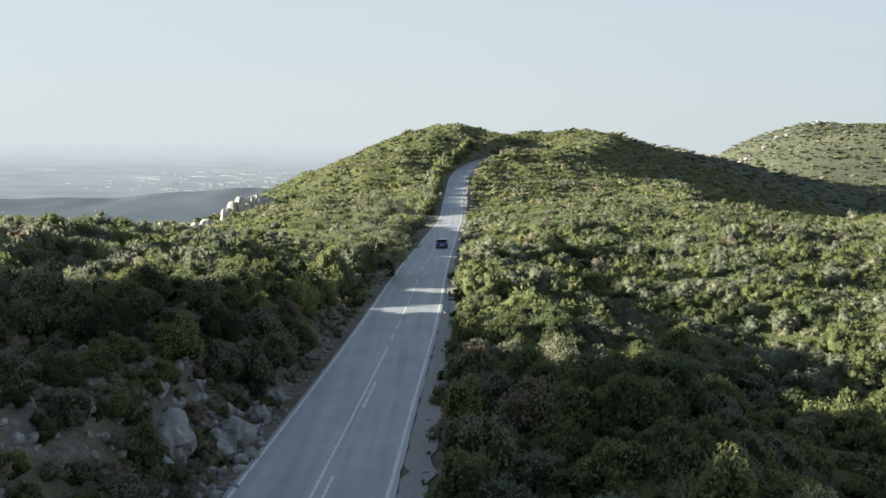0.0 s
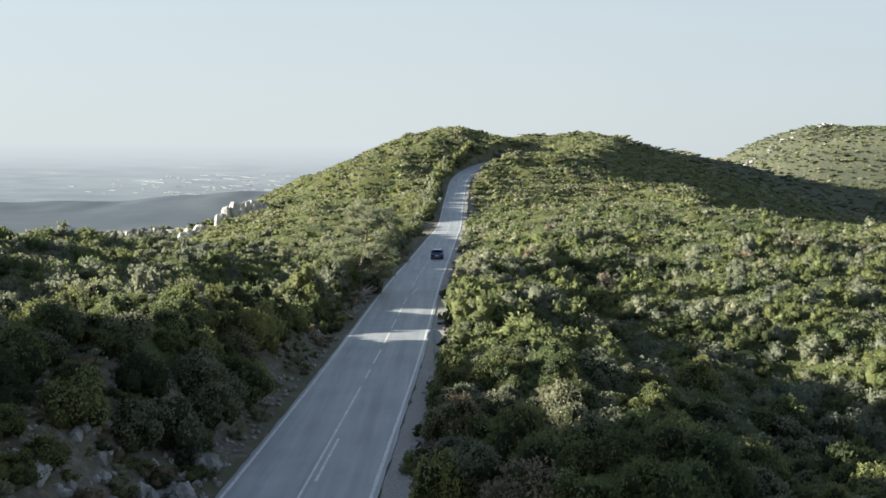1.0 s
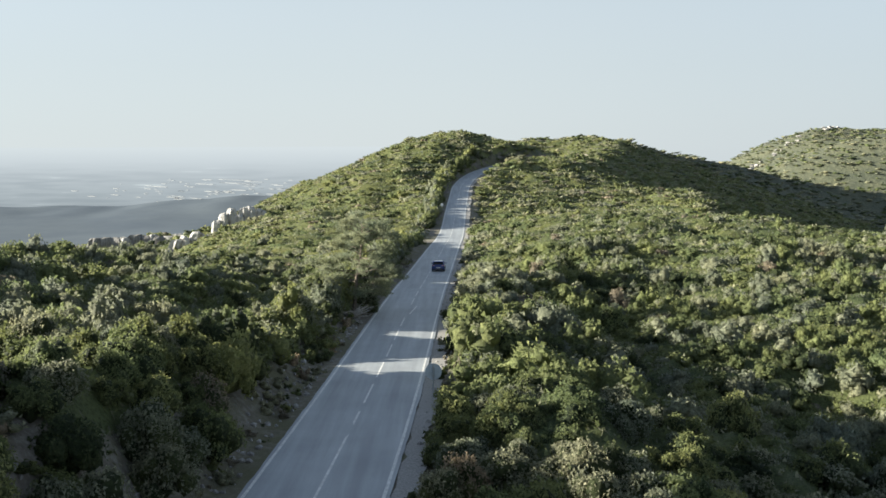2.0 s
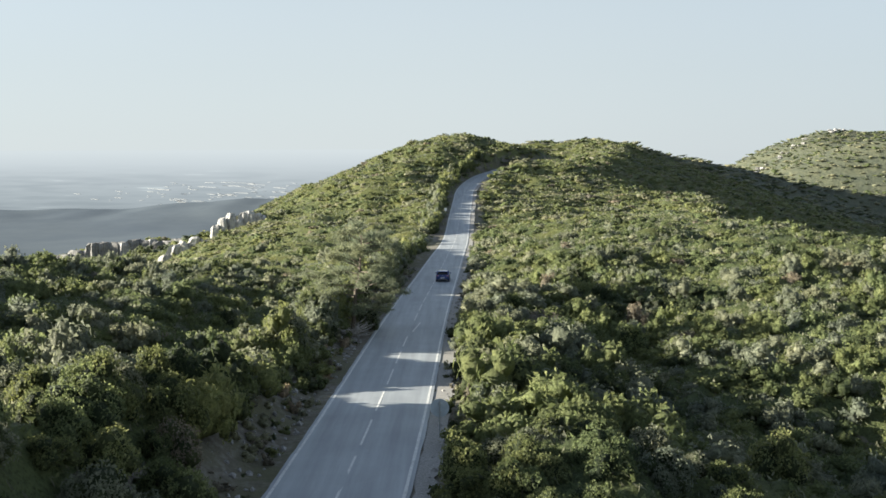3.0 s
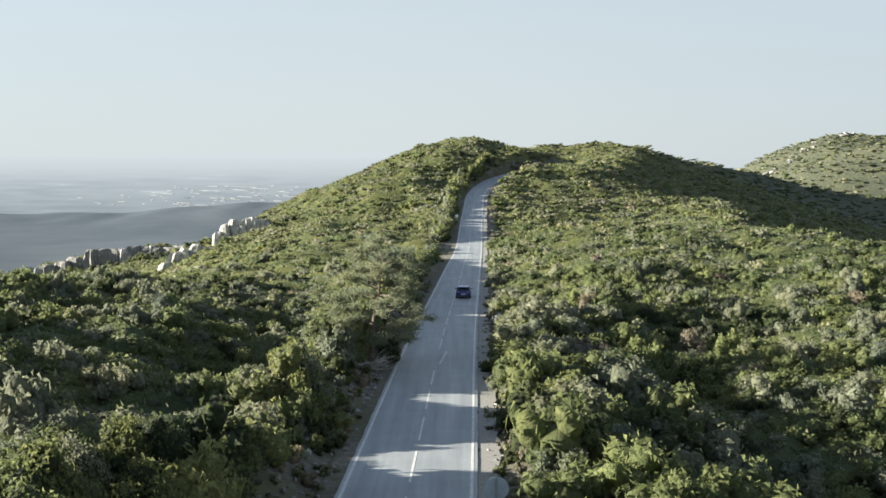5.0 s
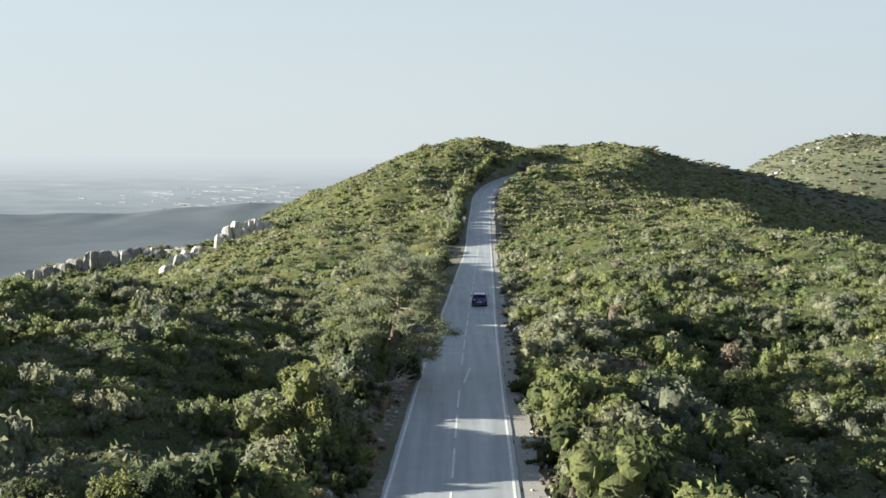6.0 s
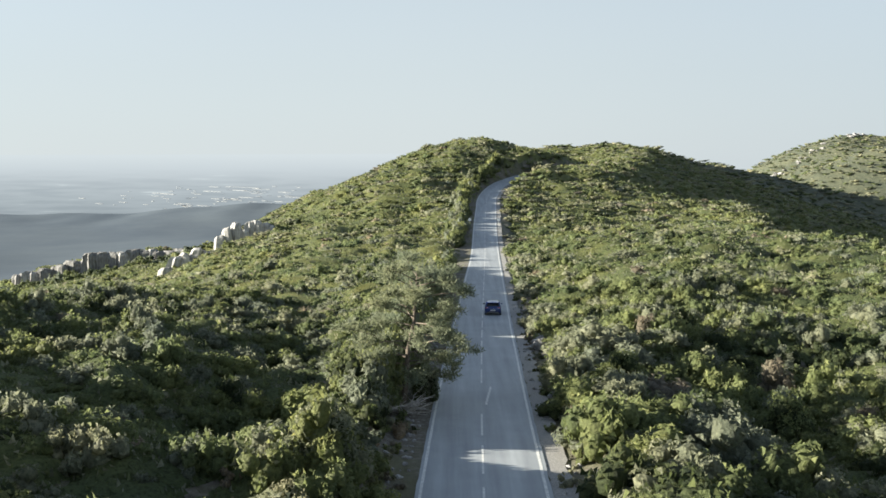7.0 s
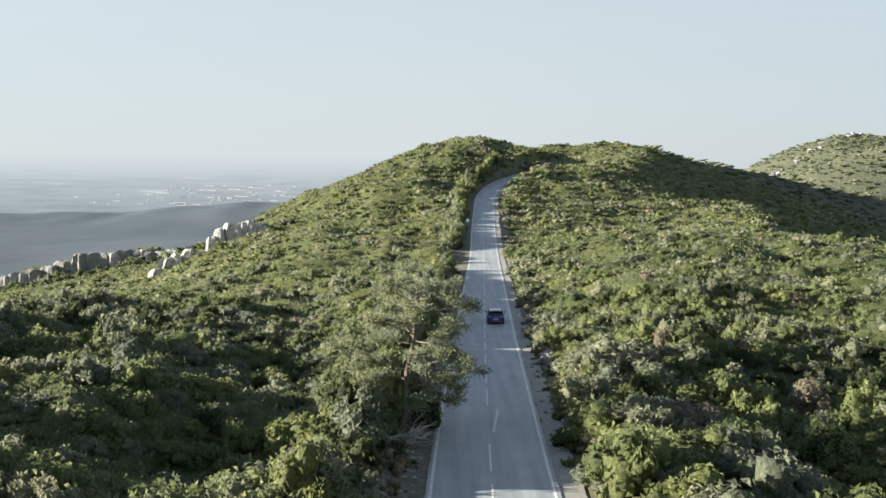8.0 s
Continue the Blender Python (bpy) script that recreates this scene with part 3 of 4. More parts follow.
def low_canopy(name, stops_x, stops_y, rise, rough, seed, inside, sprays=0, size=0.2):
    """The closed lower layer of the scrub, a knee-high uneven sheet of foliage between the taller shrubs."""
    r = np.random.default_rng(seed)
    gx, gy = np.meshgrid(graded(stops_x), graded(stops_y))
    n = gx.shape[1]
    gx = gx + r.normal(0, 0.18, gx.shape) * np.gradient(gx, axis=1)
    gy = gy + r.normal(0, 0.18, gy.shape) * np.gradient(gy, axis=0)
    x, y = gx.ravel(), gy.ravel()
    off, _ = by_road(x, y)
    edge = smooth(HALF + 2.8, HALF + 6.5, np.abs(off))
    lift = rise * (0.75 + 0.35 * waves(x, y, 7, seed + 1)) + r.normal(0, rough, len(x))
    v = np.column_stack([x, y, ground(x, y) - 0.25 + np.maximum(lift, 0.05) * edge])
    i = (np.arange(gx.shape[0] - 1)[:, None] * n + np.arange(n - 1)[None, :]).ravel()
    keep = (np.abs(off[i]) > HALF + 2.6) & inside(x[i], y[i])
    i = i[keep]
    me = mesh_of(name, v, [(np.stack([i, i + 1, i + n + 1, i + n], 1), 0)], [LEAF["olive"]], True)
    for kind, share in (("olive", 0.4), ("bright", 0.25), ("grey", 0.35)):
        k = int(sprays * share)
        if not k:
            continue
        q = r.choice(i, k)
        w = r.random((k, 2))
        p = v[q] + (v[q + 1] - v[q]) * w[:, :1] + (v[q + n] - v[q]) * w[:, 1:]
        t = r.normal(size=(k, 3)) * (1, 1, 0.25)
        t /= np.linalg.norm(t, axis=1)[:, None]
        u = r.normal(size=(k, 3)) * 0.5 + (-0.25, 0, 0.9)
        u /= np.linalg.norm(u, axis=1)[:, None]
        s = size * r.uniform(0.6, 1.5, (k, 1))
        tri = np.stack([p - t * s * 0.6 - u * 0.05, p + t * s * 0.6 - u * 0.05, p + u * s * 1.2 + t * s * r.normal(0, 0.3, (k, 1))], 1).reshape(-1, 3)
        tagged(new("leaf_sprays", mesh_of("leaf_sprays", tri, [(np.arange(k * 3).reshape(k, 3), 0)], [LEAF[kind]])), "leafy twigs standing out of the low scrub", "scrub", kind="stuff")
    tagged(new(name, me), "closed low layer of olive-green scrub foliage", "scrub", kind="stuff")


low_canopy("low_scrub", [(-66, 96, 0.85)], [(46, 152, 0.85)], 0.9, 0.20, 71, lambda x, y: (np.abs(x) < 10 + 0.54 * y) & ~((x < -6) & (y < 47)), 120000, 0.19)
low_canopy("low_scrub", [(-100, 130, 1.5)], [(150, 262, 1.5)], 1.15, 0.24, 72, lambda x, y: np.abs(x) < 24 + 0.5 * y, 60000, 0.26)
low_canopy("low_scrub", [(-190, 262, 2.6)], [(260, 562, 2.6)], 0.75, 0.30, 73, lambda x, y: (x > -0.48 * y) & (x < 0.5 * y), 75000, 0.5)
low_canopy("low_scrub", [(5, 60, 1.4)], [(-60, 47, 1.4)], 0.8, 0.2, 74, lambda x, y: x > 0)

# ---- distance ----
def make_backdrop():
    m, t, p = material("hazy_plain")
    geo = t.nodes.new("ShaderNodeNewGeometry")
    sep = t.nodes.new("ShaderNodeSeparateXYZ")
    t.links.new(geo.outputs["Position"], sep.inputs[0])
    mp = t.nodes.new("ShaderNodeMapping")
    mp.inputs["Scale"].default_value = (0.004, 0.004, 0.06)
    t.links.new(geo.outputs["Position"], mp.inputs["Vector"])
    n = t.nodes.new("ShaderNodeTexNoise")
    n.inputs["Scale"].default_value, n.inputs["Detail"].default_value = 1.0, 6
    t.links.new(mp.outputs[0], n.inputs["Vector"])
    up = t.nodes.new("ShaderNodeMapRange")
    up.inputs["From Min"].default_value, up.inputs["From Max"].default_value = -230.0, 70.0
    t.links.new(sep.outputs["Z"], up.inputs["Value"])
    # Distance haze painted into the glow: colour pales with height to the sky's tone.
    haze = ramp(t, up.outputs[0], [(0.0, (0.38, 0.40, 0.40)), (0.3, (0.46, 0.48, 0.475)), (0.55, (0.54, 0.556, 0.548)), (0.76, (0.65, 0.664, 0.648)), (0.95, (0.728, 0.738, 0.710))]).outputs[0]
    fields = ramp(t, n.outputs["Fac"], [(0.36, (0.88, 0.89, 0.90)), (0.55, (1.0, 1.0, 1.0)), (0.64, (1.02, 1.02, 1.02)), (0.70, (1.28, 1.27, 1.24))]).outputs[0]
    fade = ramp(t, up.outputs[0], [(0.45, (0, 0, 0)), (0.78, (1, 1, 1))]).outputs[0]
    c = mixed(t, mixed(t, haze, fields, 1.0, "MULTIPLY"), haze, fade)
    # The sheet glows by itself; no light falls on it.
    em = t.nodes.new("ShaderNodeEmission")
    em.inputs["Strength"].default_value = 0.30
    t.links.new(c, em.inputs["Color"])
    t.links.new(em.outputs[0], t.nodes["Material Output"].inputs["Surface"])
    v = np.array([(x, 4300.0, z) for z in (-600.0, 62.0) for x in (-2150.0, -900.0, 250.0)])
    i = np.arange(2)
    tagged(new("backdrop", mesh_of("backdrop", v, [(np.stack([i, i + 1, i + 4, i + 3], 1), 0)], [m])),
           "painted hazy plain far below under a pale sky", "distance", kind="structure")


def make_valley():
    """The wooded slope far below; the air's dimming blue-grey is painted into its colour."""
    m, t, p = material("hazed_far_woods")
    n, big = noise_node(t, 0.012, 6, 0.7), noise_node(t, 0.0022, 4)
    # Blue-grey of the distance haze, put into the base colour.
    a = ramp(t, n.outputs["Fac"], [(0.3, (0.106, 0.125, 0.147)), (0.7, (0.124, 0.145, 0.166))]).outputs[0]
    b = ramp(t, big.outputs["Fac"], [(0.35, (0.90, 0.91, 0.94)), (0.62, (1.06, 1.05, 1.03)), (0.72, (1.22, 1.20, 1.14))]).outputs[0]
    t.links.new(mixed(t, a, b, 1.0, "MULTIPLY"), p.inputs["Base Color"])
    p.inputs["Roughness"].default_value, p.inputs["Specular IOR Level"].default_value = 1.0, 0.0
    n = 110
    xs, ys = np.linspace(-3200, 400, n), np.linspace(420, 4290, n)
    gx, gy = np.meshgrid(xs, ys)
    gz = np.interp(gy, [420, 900, 1600, 2600, 3300, 4290], [-110, -120, -140, -152, -200, -260]) + 6 * waves(gx, gy, 700, 31) * smooth(4000, 2500, gy)
    gz = gz + bell(gy, 2650, 230) * (30 + 44 * smooth(-1250, -300, gx) + 3.0 * waves(gx, gy, 210, 33) + 1.2 * waves(gx, gy, 70, 34))
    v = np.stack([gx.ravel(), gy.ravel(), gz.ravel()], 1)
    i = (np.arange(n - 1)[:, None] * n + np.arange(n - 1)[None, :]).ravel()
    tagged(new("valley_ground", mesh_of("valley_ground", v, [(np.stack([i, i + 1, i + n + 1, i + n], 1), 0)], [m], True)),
           "wooded valley floor far below, painted blue-grey with haze", "ground", kind="structure")


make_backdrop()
make_valley()


def far_buildings():
    """White sheds and glasshouses on the plain, a few dots each."""
    bm = bmesh.new()
    r = random.Random(5)
    for i in range(100):
        row = r.choice([0.045, 0.040, 0.036, 0.033, 0.028, 0.024]) + r.uniform(-0.002, 0.002)
        d = r.uniform(4100, 4240)
        side = r.triangular(-0.40, -0.14, -0.2)
        w = r.choice([12, 18, 25, 40, 60, 150]) * r.uniform(0.7, 1.4)
        box(bm, (w * 1.3, 12, r.uniform(0.4, 0.9)), (side * d, d, 12 - row * d), 0.0, Matrix.Rotation(-0.9, 4, "Z"))
    me = bpy.data.meshes.new("far_buildings")
    bm.to_mesh(me)
    bm.free()
    me.materials.append(plain("white_sheds", (0.28, 0.28, 0.28), 0.9, vary=0.05, scale=0.01))
    tagged(new("far_buildings", me), "white sheds and glasshouses scattered over the plain", "buildings", kind="stuff")


far_buildings()


# the pale remains of a mark where one dash has worn away
for k in range(6):
    mark = new("worn_mark", dash_mesh(arc_at(102.2 + k * 0.9), 0.9, 0.14, 0.30 + 0.06 * k))
    mark.parent = road
    mark["label"] = "pale worn remains of a road mark"


# ---- rocks and cliffs ----
def height(x, y):
    return float(ground(np.array([x]), np.array([y]))[0])


def rock_mesh(seed, size, rough=0.28, detail=3, tall=False, mat=LIMESTONE):
    bm = bmesh.new()
    bmesh.ops.create_icosphere(bm, subdivisions=detail, radius=1.0)
    o = Vector((seed * 7.3, seed * 3.1, seed * 1.7))
    for v in bm.verts:
        n = v.co.normalized()
        k = 1 + rough * noise.noise(n * 1.3 + o) * 1.4 + rough * 0.6 * noise.noise(n * 3.1 + o) + rough * 0.3 * noise.noise(n * 7.0 + o)
        crack = abs(noise.noise(Vector((n.x * 2.2, n.y * 2.2, n.z * (0.5 if tall else 1.6))) + o))
        k -= 0.22 * max(0.0, 0.12 - crack) / 0.12
        q = n * k
        if tall:
            q.z = math.copysign(abs(q.z) ** 0.55, q.z)
        v.co = Vector((q.x * size[0], q.y * size[1], q.z * size[2]))
    me = bpy.data.meshes.new("rock")
    bm.to_mesh(me)
    bm.free()
    me.materials.append(mat)
    return me


BOULDERS = [(-10.0, 34.0, 1.1, 0.8, 0.95), (-8.7, 36.2, 0.7, 0.6, 0.7), (-8.5, 38.2, 0.9, 0.6, 0.8), (-8.2, 41.5, 0.6, 0.5, 0.6), (-8.3, 45.2, 0.6, 0.5, 0.55),
            (-12.6, 33.5, 0.5, 0.4, 0.35), (-13.6, 38.6, 0.6, 0.4, 0.4), (-11.4, 37.0, 0.5, 0.4, 0.4), (-12.0, 31.0, 0.4, 0.4, 0.3),
            (3.0, 123.4, 0.4, 0.7, 0.65), (3.2, 126.0, 0.35, 0.7, 0.55), (3.5, 138.5, 0.4, 0.9, 0.6), (3.3, 132.0, 0.35, 0.6, 0.5), (3.1, 128.4, 0.3, 0.5, 0.45), (2.3, 99.6, 0.45, 0.35, 0.35),
            (2.7, 101.0, 0.35, 0.3, 0.3)]
for i, (x, y, a, b, c) in enumerate(BOULDERS):
    ob = new("boulder", rock_mesh(i + 1, (a, b, c)))
    ob.matrix_basis = pose(x, y, height(x, y) + c * 0.35, 0, 0, random.uniform(0, 360))
    tagged(ob, "pale grey weathered limestone boulder beside the road", "rock", "boulders at the roadside")


def column_mesh(seed, width, depth, tall, slant, mat):
    """A limestone column on z = 0: an angular, jointed prism with a sloping broken top."""
    r = random.Random(seed)
    sides, rows = 11, 9
    corner = [r.uniform(0.74, 1.12) * (0.72 if k % 4 == 3 else 1.0) for k in range(sides)]
    bm = bmesh.new()
    rings = []
    for j in range(rows):
        u = j / (rows - 1)
        taper = 1.08 - 0.20 * u - 0.30 * max(0.0, u - 0.86) / 0.14
        ring = []
        for k in range(sides):
            a = k * math.tau / sides
            q = corner[k] * taper + r.uniform(-0.06, 0.06)
            x, y = math.cos(a) * q, math.sin(a) * q
            z = -1.2 + u * (tall + 1.2) * (1 + slant * x * 0.5 * u + r.uniform(-0.03, 0.03))
            ring.append(bm.verts.new((x * width / 2, y * depth / 2, z)))
        rings.append(ring)
    for a, b in zip(rings, rings[1:]):
        for k in range(sides):
            bm.faces.new((a[k], a[(k + 1) % sides], b[(k + 1) % sides], b[k]))
    top = bm.verts.new((0.05 * width, 0, tall * 1.02))
    for k in range(sides):
        bm.faces.new((rings[-1][k], rings[-1][(k + 1) % sides], top))
    bm.faces.new(rings[0][::-1])
    me = bpy.data.meshes.new("column")
    bm.to_mesh(me)
    bm.free()
    me.materials.append(mat)
    return me


# the white cliff on the hill's edge: x, y, width, depth, height, slant of the top
PILLARS = [(-73.2, 319.0, 4.0, 2.8, 5.2, 0.10), (-70.8, 319.6, 4.2, 2.8, 6.4, 0.14), (-68.4, 320.2, 4.2, 2.8, 6.8, -0.06), (-66.0, 319.4, 3.6, 2.2, 3.8, 0.1),
           (-64.4, 320.4, 4.0, 2.8, 5.6, 0.12), (-62.2, 320.6, 4.0, 2.6, 5.2, -0.08), (-60.0, 320.8, 3.4, 2.4, 3.8, 0.1), (-58.4, 321.0, 2.6, 2.2, 2.8, -0.1)]
for i, (x, y, a, b, c, k) in enumerate(PILLARS):
    ob = new("rock_pillar", column_mesh(30 + i, a, b, c, k, CLIFF))
    ob.matrix_basis = pose(x, y, height(x, y) - 0.3, random.uniform(-3, 3), random.uniform(-4, 4), random.uniform(-30, 30))
    tagged(ob, "tall pale limestone pillar on the hill's edge", "rock", "limestone cliff")
SLABS = [(-89.4, 318.0, 4.2, 2.4, 3.0, 0.35), (-86.8, 318.8, 4.8, 2.4, 4.8, 0.30), (-84.0, 319.6, 4.4, 2.2, 4.0, -0.25), (-81.2, 320.2, 4.0, 2.4, 4.8, 0.30), (-78.6, 320.6, 3.4, 2.0, 3.0, -0.3), (-76.6, 320.8, 2.6, 1.8, 2.2, 0.3)]
for i, (x, y, a, b, c, k) in enumerate(SLABS):
    ob = new("cliff_rock", column_mesh(50 + i, a, b, c, k, CLIFF))
    ob.matrix_basis = pose(x, y, height(x, y) - 0.5, random.uniform(-4, 4), 14 + random.uniform(-6, 6), random.uniform(-30, 30))
    tagged(ob, "leaning pale limestone slab at the scrub's edge", "rock", "limestone cliff")
# the long grey crag further down
r = random.Random(21)
x = -168.0
while x < -99:
    a = r.uniform(2.8, 5.4)
    y = 394 + r.uniform(-1.2, 1.2)
    crest = float(np.interp(x, [-168, -160, -150, -142, -139, -130, -114, -98], [-27.4, -25.2, -22.6, -21.6, -19.0, -18.4, -18.0, -17.6])) + r.uniform(-0.7, 0.5)
    foot = height(x, y) - 1.0
    ob = new("crag", column_mesh(int(-x * 10), a * 1.75, 3.8, max(2.2, crest - foot), r.uniform(-0.12, 0.12), CRAG if r.random() < 0.75 else LIMESTONE))
    ob.matrix_basis = pose(x, y, foot, 0, r.uniform(-3, 3), r.uniform(-20, 20))
    tagged(ob, "grey limestone crag with vertical joints", "rock", "grey crag wall")
    x += a * 0.85
n = 150
r = np.random.default_rng(35)
px = r.uniform(-172, -98, n)
low = np.column_stack([px, 391 - np.abs(r.normal(0, 4, n)), r.uniform(1.2, 2.3, n), r.choice([0, 0, 3, 2], n)])
field("scrub", low, 60, 0.16, 4, (0.8, 1.3), 36)
r = random.Random(9)
for i in range(34):
    px = r.choice([r.uniform(0.300, 0.362), r.uniform(0.300, 0.362), r.uniform(0.385, 0.402)])
    y = 925 + 70 * (px - 0.3) / 0.1 + r.uniform(-6, 6)
    x = px * y
    s = r.uniform(0.9, 2.2)
    ob = new("outcrop", rock_mesh(80 + i, (s * 1.7, s, s * 0.7), 0.4, 2))
    ob.matrix_basis = pose(x, y, height(x, y) + s * 0.3 + 0.6, 0, 0, r.uniform(0, 360))
    tagged(ob, "white limestone outcrop on the far hillside", "rock", "outcrops on the far hill")


def stones():
    vs, fs, base = [], [], 0
    iv, jf = ICO[1]
    r = np.random.default_rng(41)
    spots = []
    for n in range(1100):
        k = r.integers(100, 240)
        if r.random() < 0.72:
            w = -(HALF + 0.7 + abs(r.normal(0, 1.3)))
        else:
            w = HALF + 0.7 + abs(r.normal(0, 0.8))
        spots.append((ROAD[k, 0] + SIDE[k, 0] * w, ROAD[k, 1] + SIDE[k, 1] * w, r.uniform(0.04, 0.17)))
    for n in range(1000):
        spots.append((r.uniform(-21, -7.2), r.uniform(24, 44), abs(r.normal(0.06, 0.10)) + 0.05))
    spots = np.array(spots)
    zs = ground(spots[:, 0], spots[:, 1])
    for (x, y, s), z in zip(spots, zs):
        v = iv * (1 + r.normal(0, 0.18, (len(iv), 1))) * s * r.uniform(0.7, 1.3, 3)
        vs.append(v + (x, y, z + s * 0.25))
        fs.append(jf + base)
        base += len(iv)
    tagged(new("stones", mesh_of("stones", np.concatenate(vs), [(np.concatenate(fs), 0)], [LIMESTONE])),
           "loose pale limestone stones on verges and bank", "stones", kind="stuff")


stones()


# ---- pine beside the road ----
def needle_mesh(seed, clumps, spread_r):
    """Sprays of thin needles round the given clump centres."""
    r = np.random.default_rng(seed)
    c = np.repeat(np.array(clumps), 105, 0)
    n = len(c)
    d = r.normal(size=(n, 3))
    d /= np.linalg.norm(d, axis=1)[:, None]
    p = c + d * r.uniform(0.1, 1.0, (n, 1)) * spread_r * (1, 1, 0.6)
    t = d + r.normal(0, 0.5, (n, 3)) + (0, 0, 0.3)
    t /= np.linalg.norm(t, axis=1)[:, None]
    b = np.cross(t, r.normal(size=(n, 3)))
    b /= np.linalg.norm(b, axis=1)[:, None]
    L = r.uniform(0.12, 0.26, (n, 1))
    v = np.stack([p - t * L * 0.5 - b * 0.034, p - t * L * 0.5 + b * 0.034, p + t * L * 0.8], 1).reshape(-1, 3)
    return mesh_of("needles", v, [(np.arange(n * 3).reshape(n, 3), 0)], [LEAF["pine"]])


def pine(x, y, tall, reach, seed, label, lean=(0.10, -0.02)):
    r = random.Random(seed)
    tree = thing("pine_tree", (x, y, height(x, y) - 0.1), label, "tree")
    bm = bmesh.new()
    top = [(lean[0] * s * tall + r.uniform(-0.12, 0.12), lean[1] * s * tall + r.uniform(-0.12, 0.12), s * tall) for s in (0, 0.2, 0.4, 0.6, 0.8, 0.97)]
    tube(bm, top, [0.19, 0.16, 0.13, 0.10, 0.06, 0.02], 8)
    part("trunk", bm, BARK, tree)
    clumps = []
    for i in range(36):
        s = 0.20 + 0.77 * i / 35
        k = min(4, int(s * 5))
        u = s * 5 - k
        o = Vector(top[k]).lerp(Vector(top[k + 1]), u)
        a = i * 2.4 + r.uniform(-0.4, 0.4)
        L = reach * (1.0 - 0.62 * max(0, s - 0.35)) * r.uniform(0.6, 1.05)
        e = r.uniform(-0.05, 0.35) + 0.5 * max(0, s - 0.7)
        mid = o + Vector((math.cos(a) * L * 0.5, math.sin(a) * L * 0.5, L * 0.5 * e + 0.15))
        tip = o + Vector((math.cos(a) * L, math.sin(a) * L, L * e))
        bm = bmesh.new()
        tube(bm, [o, mid, tip], [0.055 * (1.2 - 0.6 * s), 0.035, 0.01], 5)
        for q in range(3):
            f = mid.lerp(tip, r.uniform(0.0, 0.8))
            g = f + Vector((r.uniform(-0.7, 0.7), r.uniform(-0.7, 0.7), r.uniform(0.0, 0.45)))
            tube(bm, [f, g], [0.016, 0.006], 4)
            clumps.append(g)
        part("limb", bm, BARK, tree)
        clumps += [tip, mid.lerp(tip, 0.72), mid.lerp(tip, 0.4) + Vector((0, 0, 0.2))]
    ob = new("crown", needle_mesh(seed, [tuple(q) for q in clumps], 0.72))
    ob.parent = tree
    return tree


pine(-7.4, 102.5, 8.4, 4.4, 4, "sparse grey-green pine leaning over the verge")


def dead_brush(x, y):
    r = random.Random(12)
    ob = thing("dead_brush", (x, y, height(x, y)), "tangle of bare grey dead branches at the pine's foot", "brush")
    for i in range(60):
        a, L = r.uniform(0, math.tau), r.uniform(0.9, 2.3)
        bm = bmesh.new()
        q = [Vector((r.uniform(-0.4, 0.4), r.uniform(-0.4, 0.4), r.uniform(0.1, 0.5)))]
        for k in range(3):
            q.append(q[-1] + Vector((math.cos(a + k * r.uniform(-0.8, 0.8)), math.sin(a + k * r.uniform(-0.8, 0.8)), r.uniform(-0.1, 0.7))) * L / 3)
        tube(bm, q, [0.04, 0.03, 0.022, 0.01], 4)
        part("branch", bm, DEADWOOD, ob)


dead_brush(-7.2, 99.2)


# shrubs that stand out from the rest: place, radius, height, species, words
MARKED = [(-6.2, 103.6, 1.15, 1.9, "grey", "rounded grey-green shrub at the pine's foot"), (1.9, 50.9, 1.1, 1.9, "dry", "pinkish dry shrub beside the road verge"),
          (-9.8, 84.0, 1.9, 2.6, "grey", "large rounded grey-green shrub on the bank"), (-10.6, 79.5, 1.2, 1.9, "grey", "grey-green twiggy shrub on the bank"),
          (20.5, 183.0, 3.3, 3.2, "grey", "wide grey shrub standing above the scrub"), (17.6, 69.5, 1.7, 2.6, "bright", "yellow-green shrub catching the sun"),
          (6.4, 104.5, 1.9, 2.8, "olive", "tall olive-green shrub beside the verge"), (16.2, 101.5, 1.8, 2.6, "bright", "bright green shrub among darker ones"),
          (27.0, 412.0, 3.4, 3.6, "grey", "pale grey shrub at the bend of the road"), (-13.0, 59.0, 1.7, 2.6, "olive", "olive-green shrub on the bank's top")]
for i, (x, y, rr, hh, k, words) in enumerate(MARKED):
    bush = thing("shrub", (x, y, height(x, y) - 0.05), words, "shrub", "scrub beside the road", 37.0 * i)
    bush.scale = (rr, rr, hh / 1.15)
    new("foliage", NEAR_MESH[k][i % 3]).parent = bush
    new("stems", STEMS[i % 3]).parent = bush


# ---- signs ----
STEEL = plain("galvanised_steel", (0.42, 0.44, 0.45), 0.45, 0.7, 0.1)
SIGN_BACK = plain("sign_back_grey", (0.40, 0.45, 0.48), 0.5, 0.2, 0.08)
SIGN_WHITE = plain("sign_white", (0.80, 0.80, 0.79), 0.45, 0.0, 0.04)


def disc(bm, radius, thick, at, turn):
    m = Matrix.Translation(at) @ turn
    r = bmesh.ops.create_cone(bm, cap_ends=True, segments=32, radius1=radius, radius2=radius, depth=thick, matrix=m)
    es = [e for e in {e for v in r["verts"] for e in v.link_edges} if len(e.link_faces) == 2 and any(len(f.verts) > 4 for f in e.link_faces)]
    bmesh.ops.bevel(bm, geom=es, offset=thick * 0.3, segments=1, affect="EDGES")


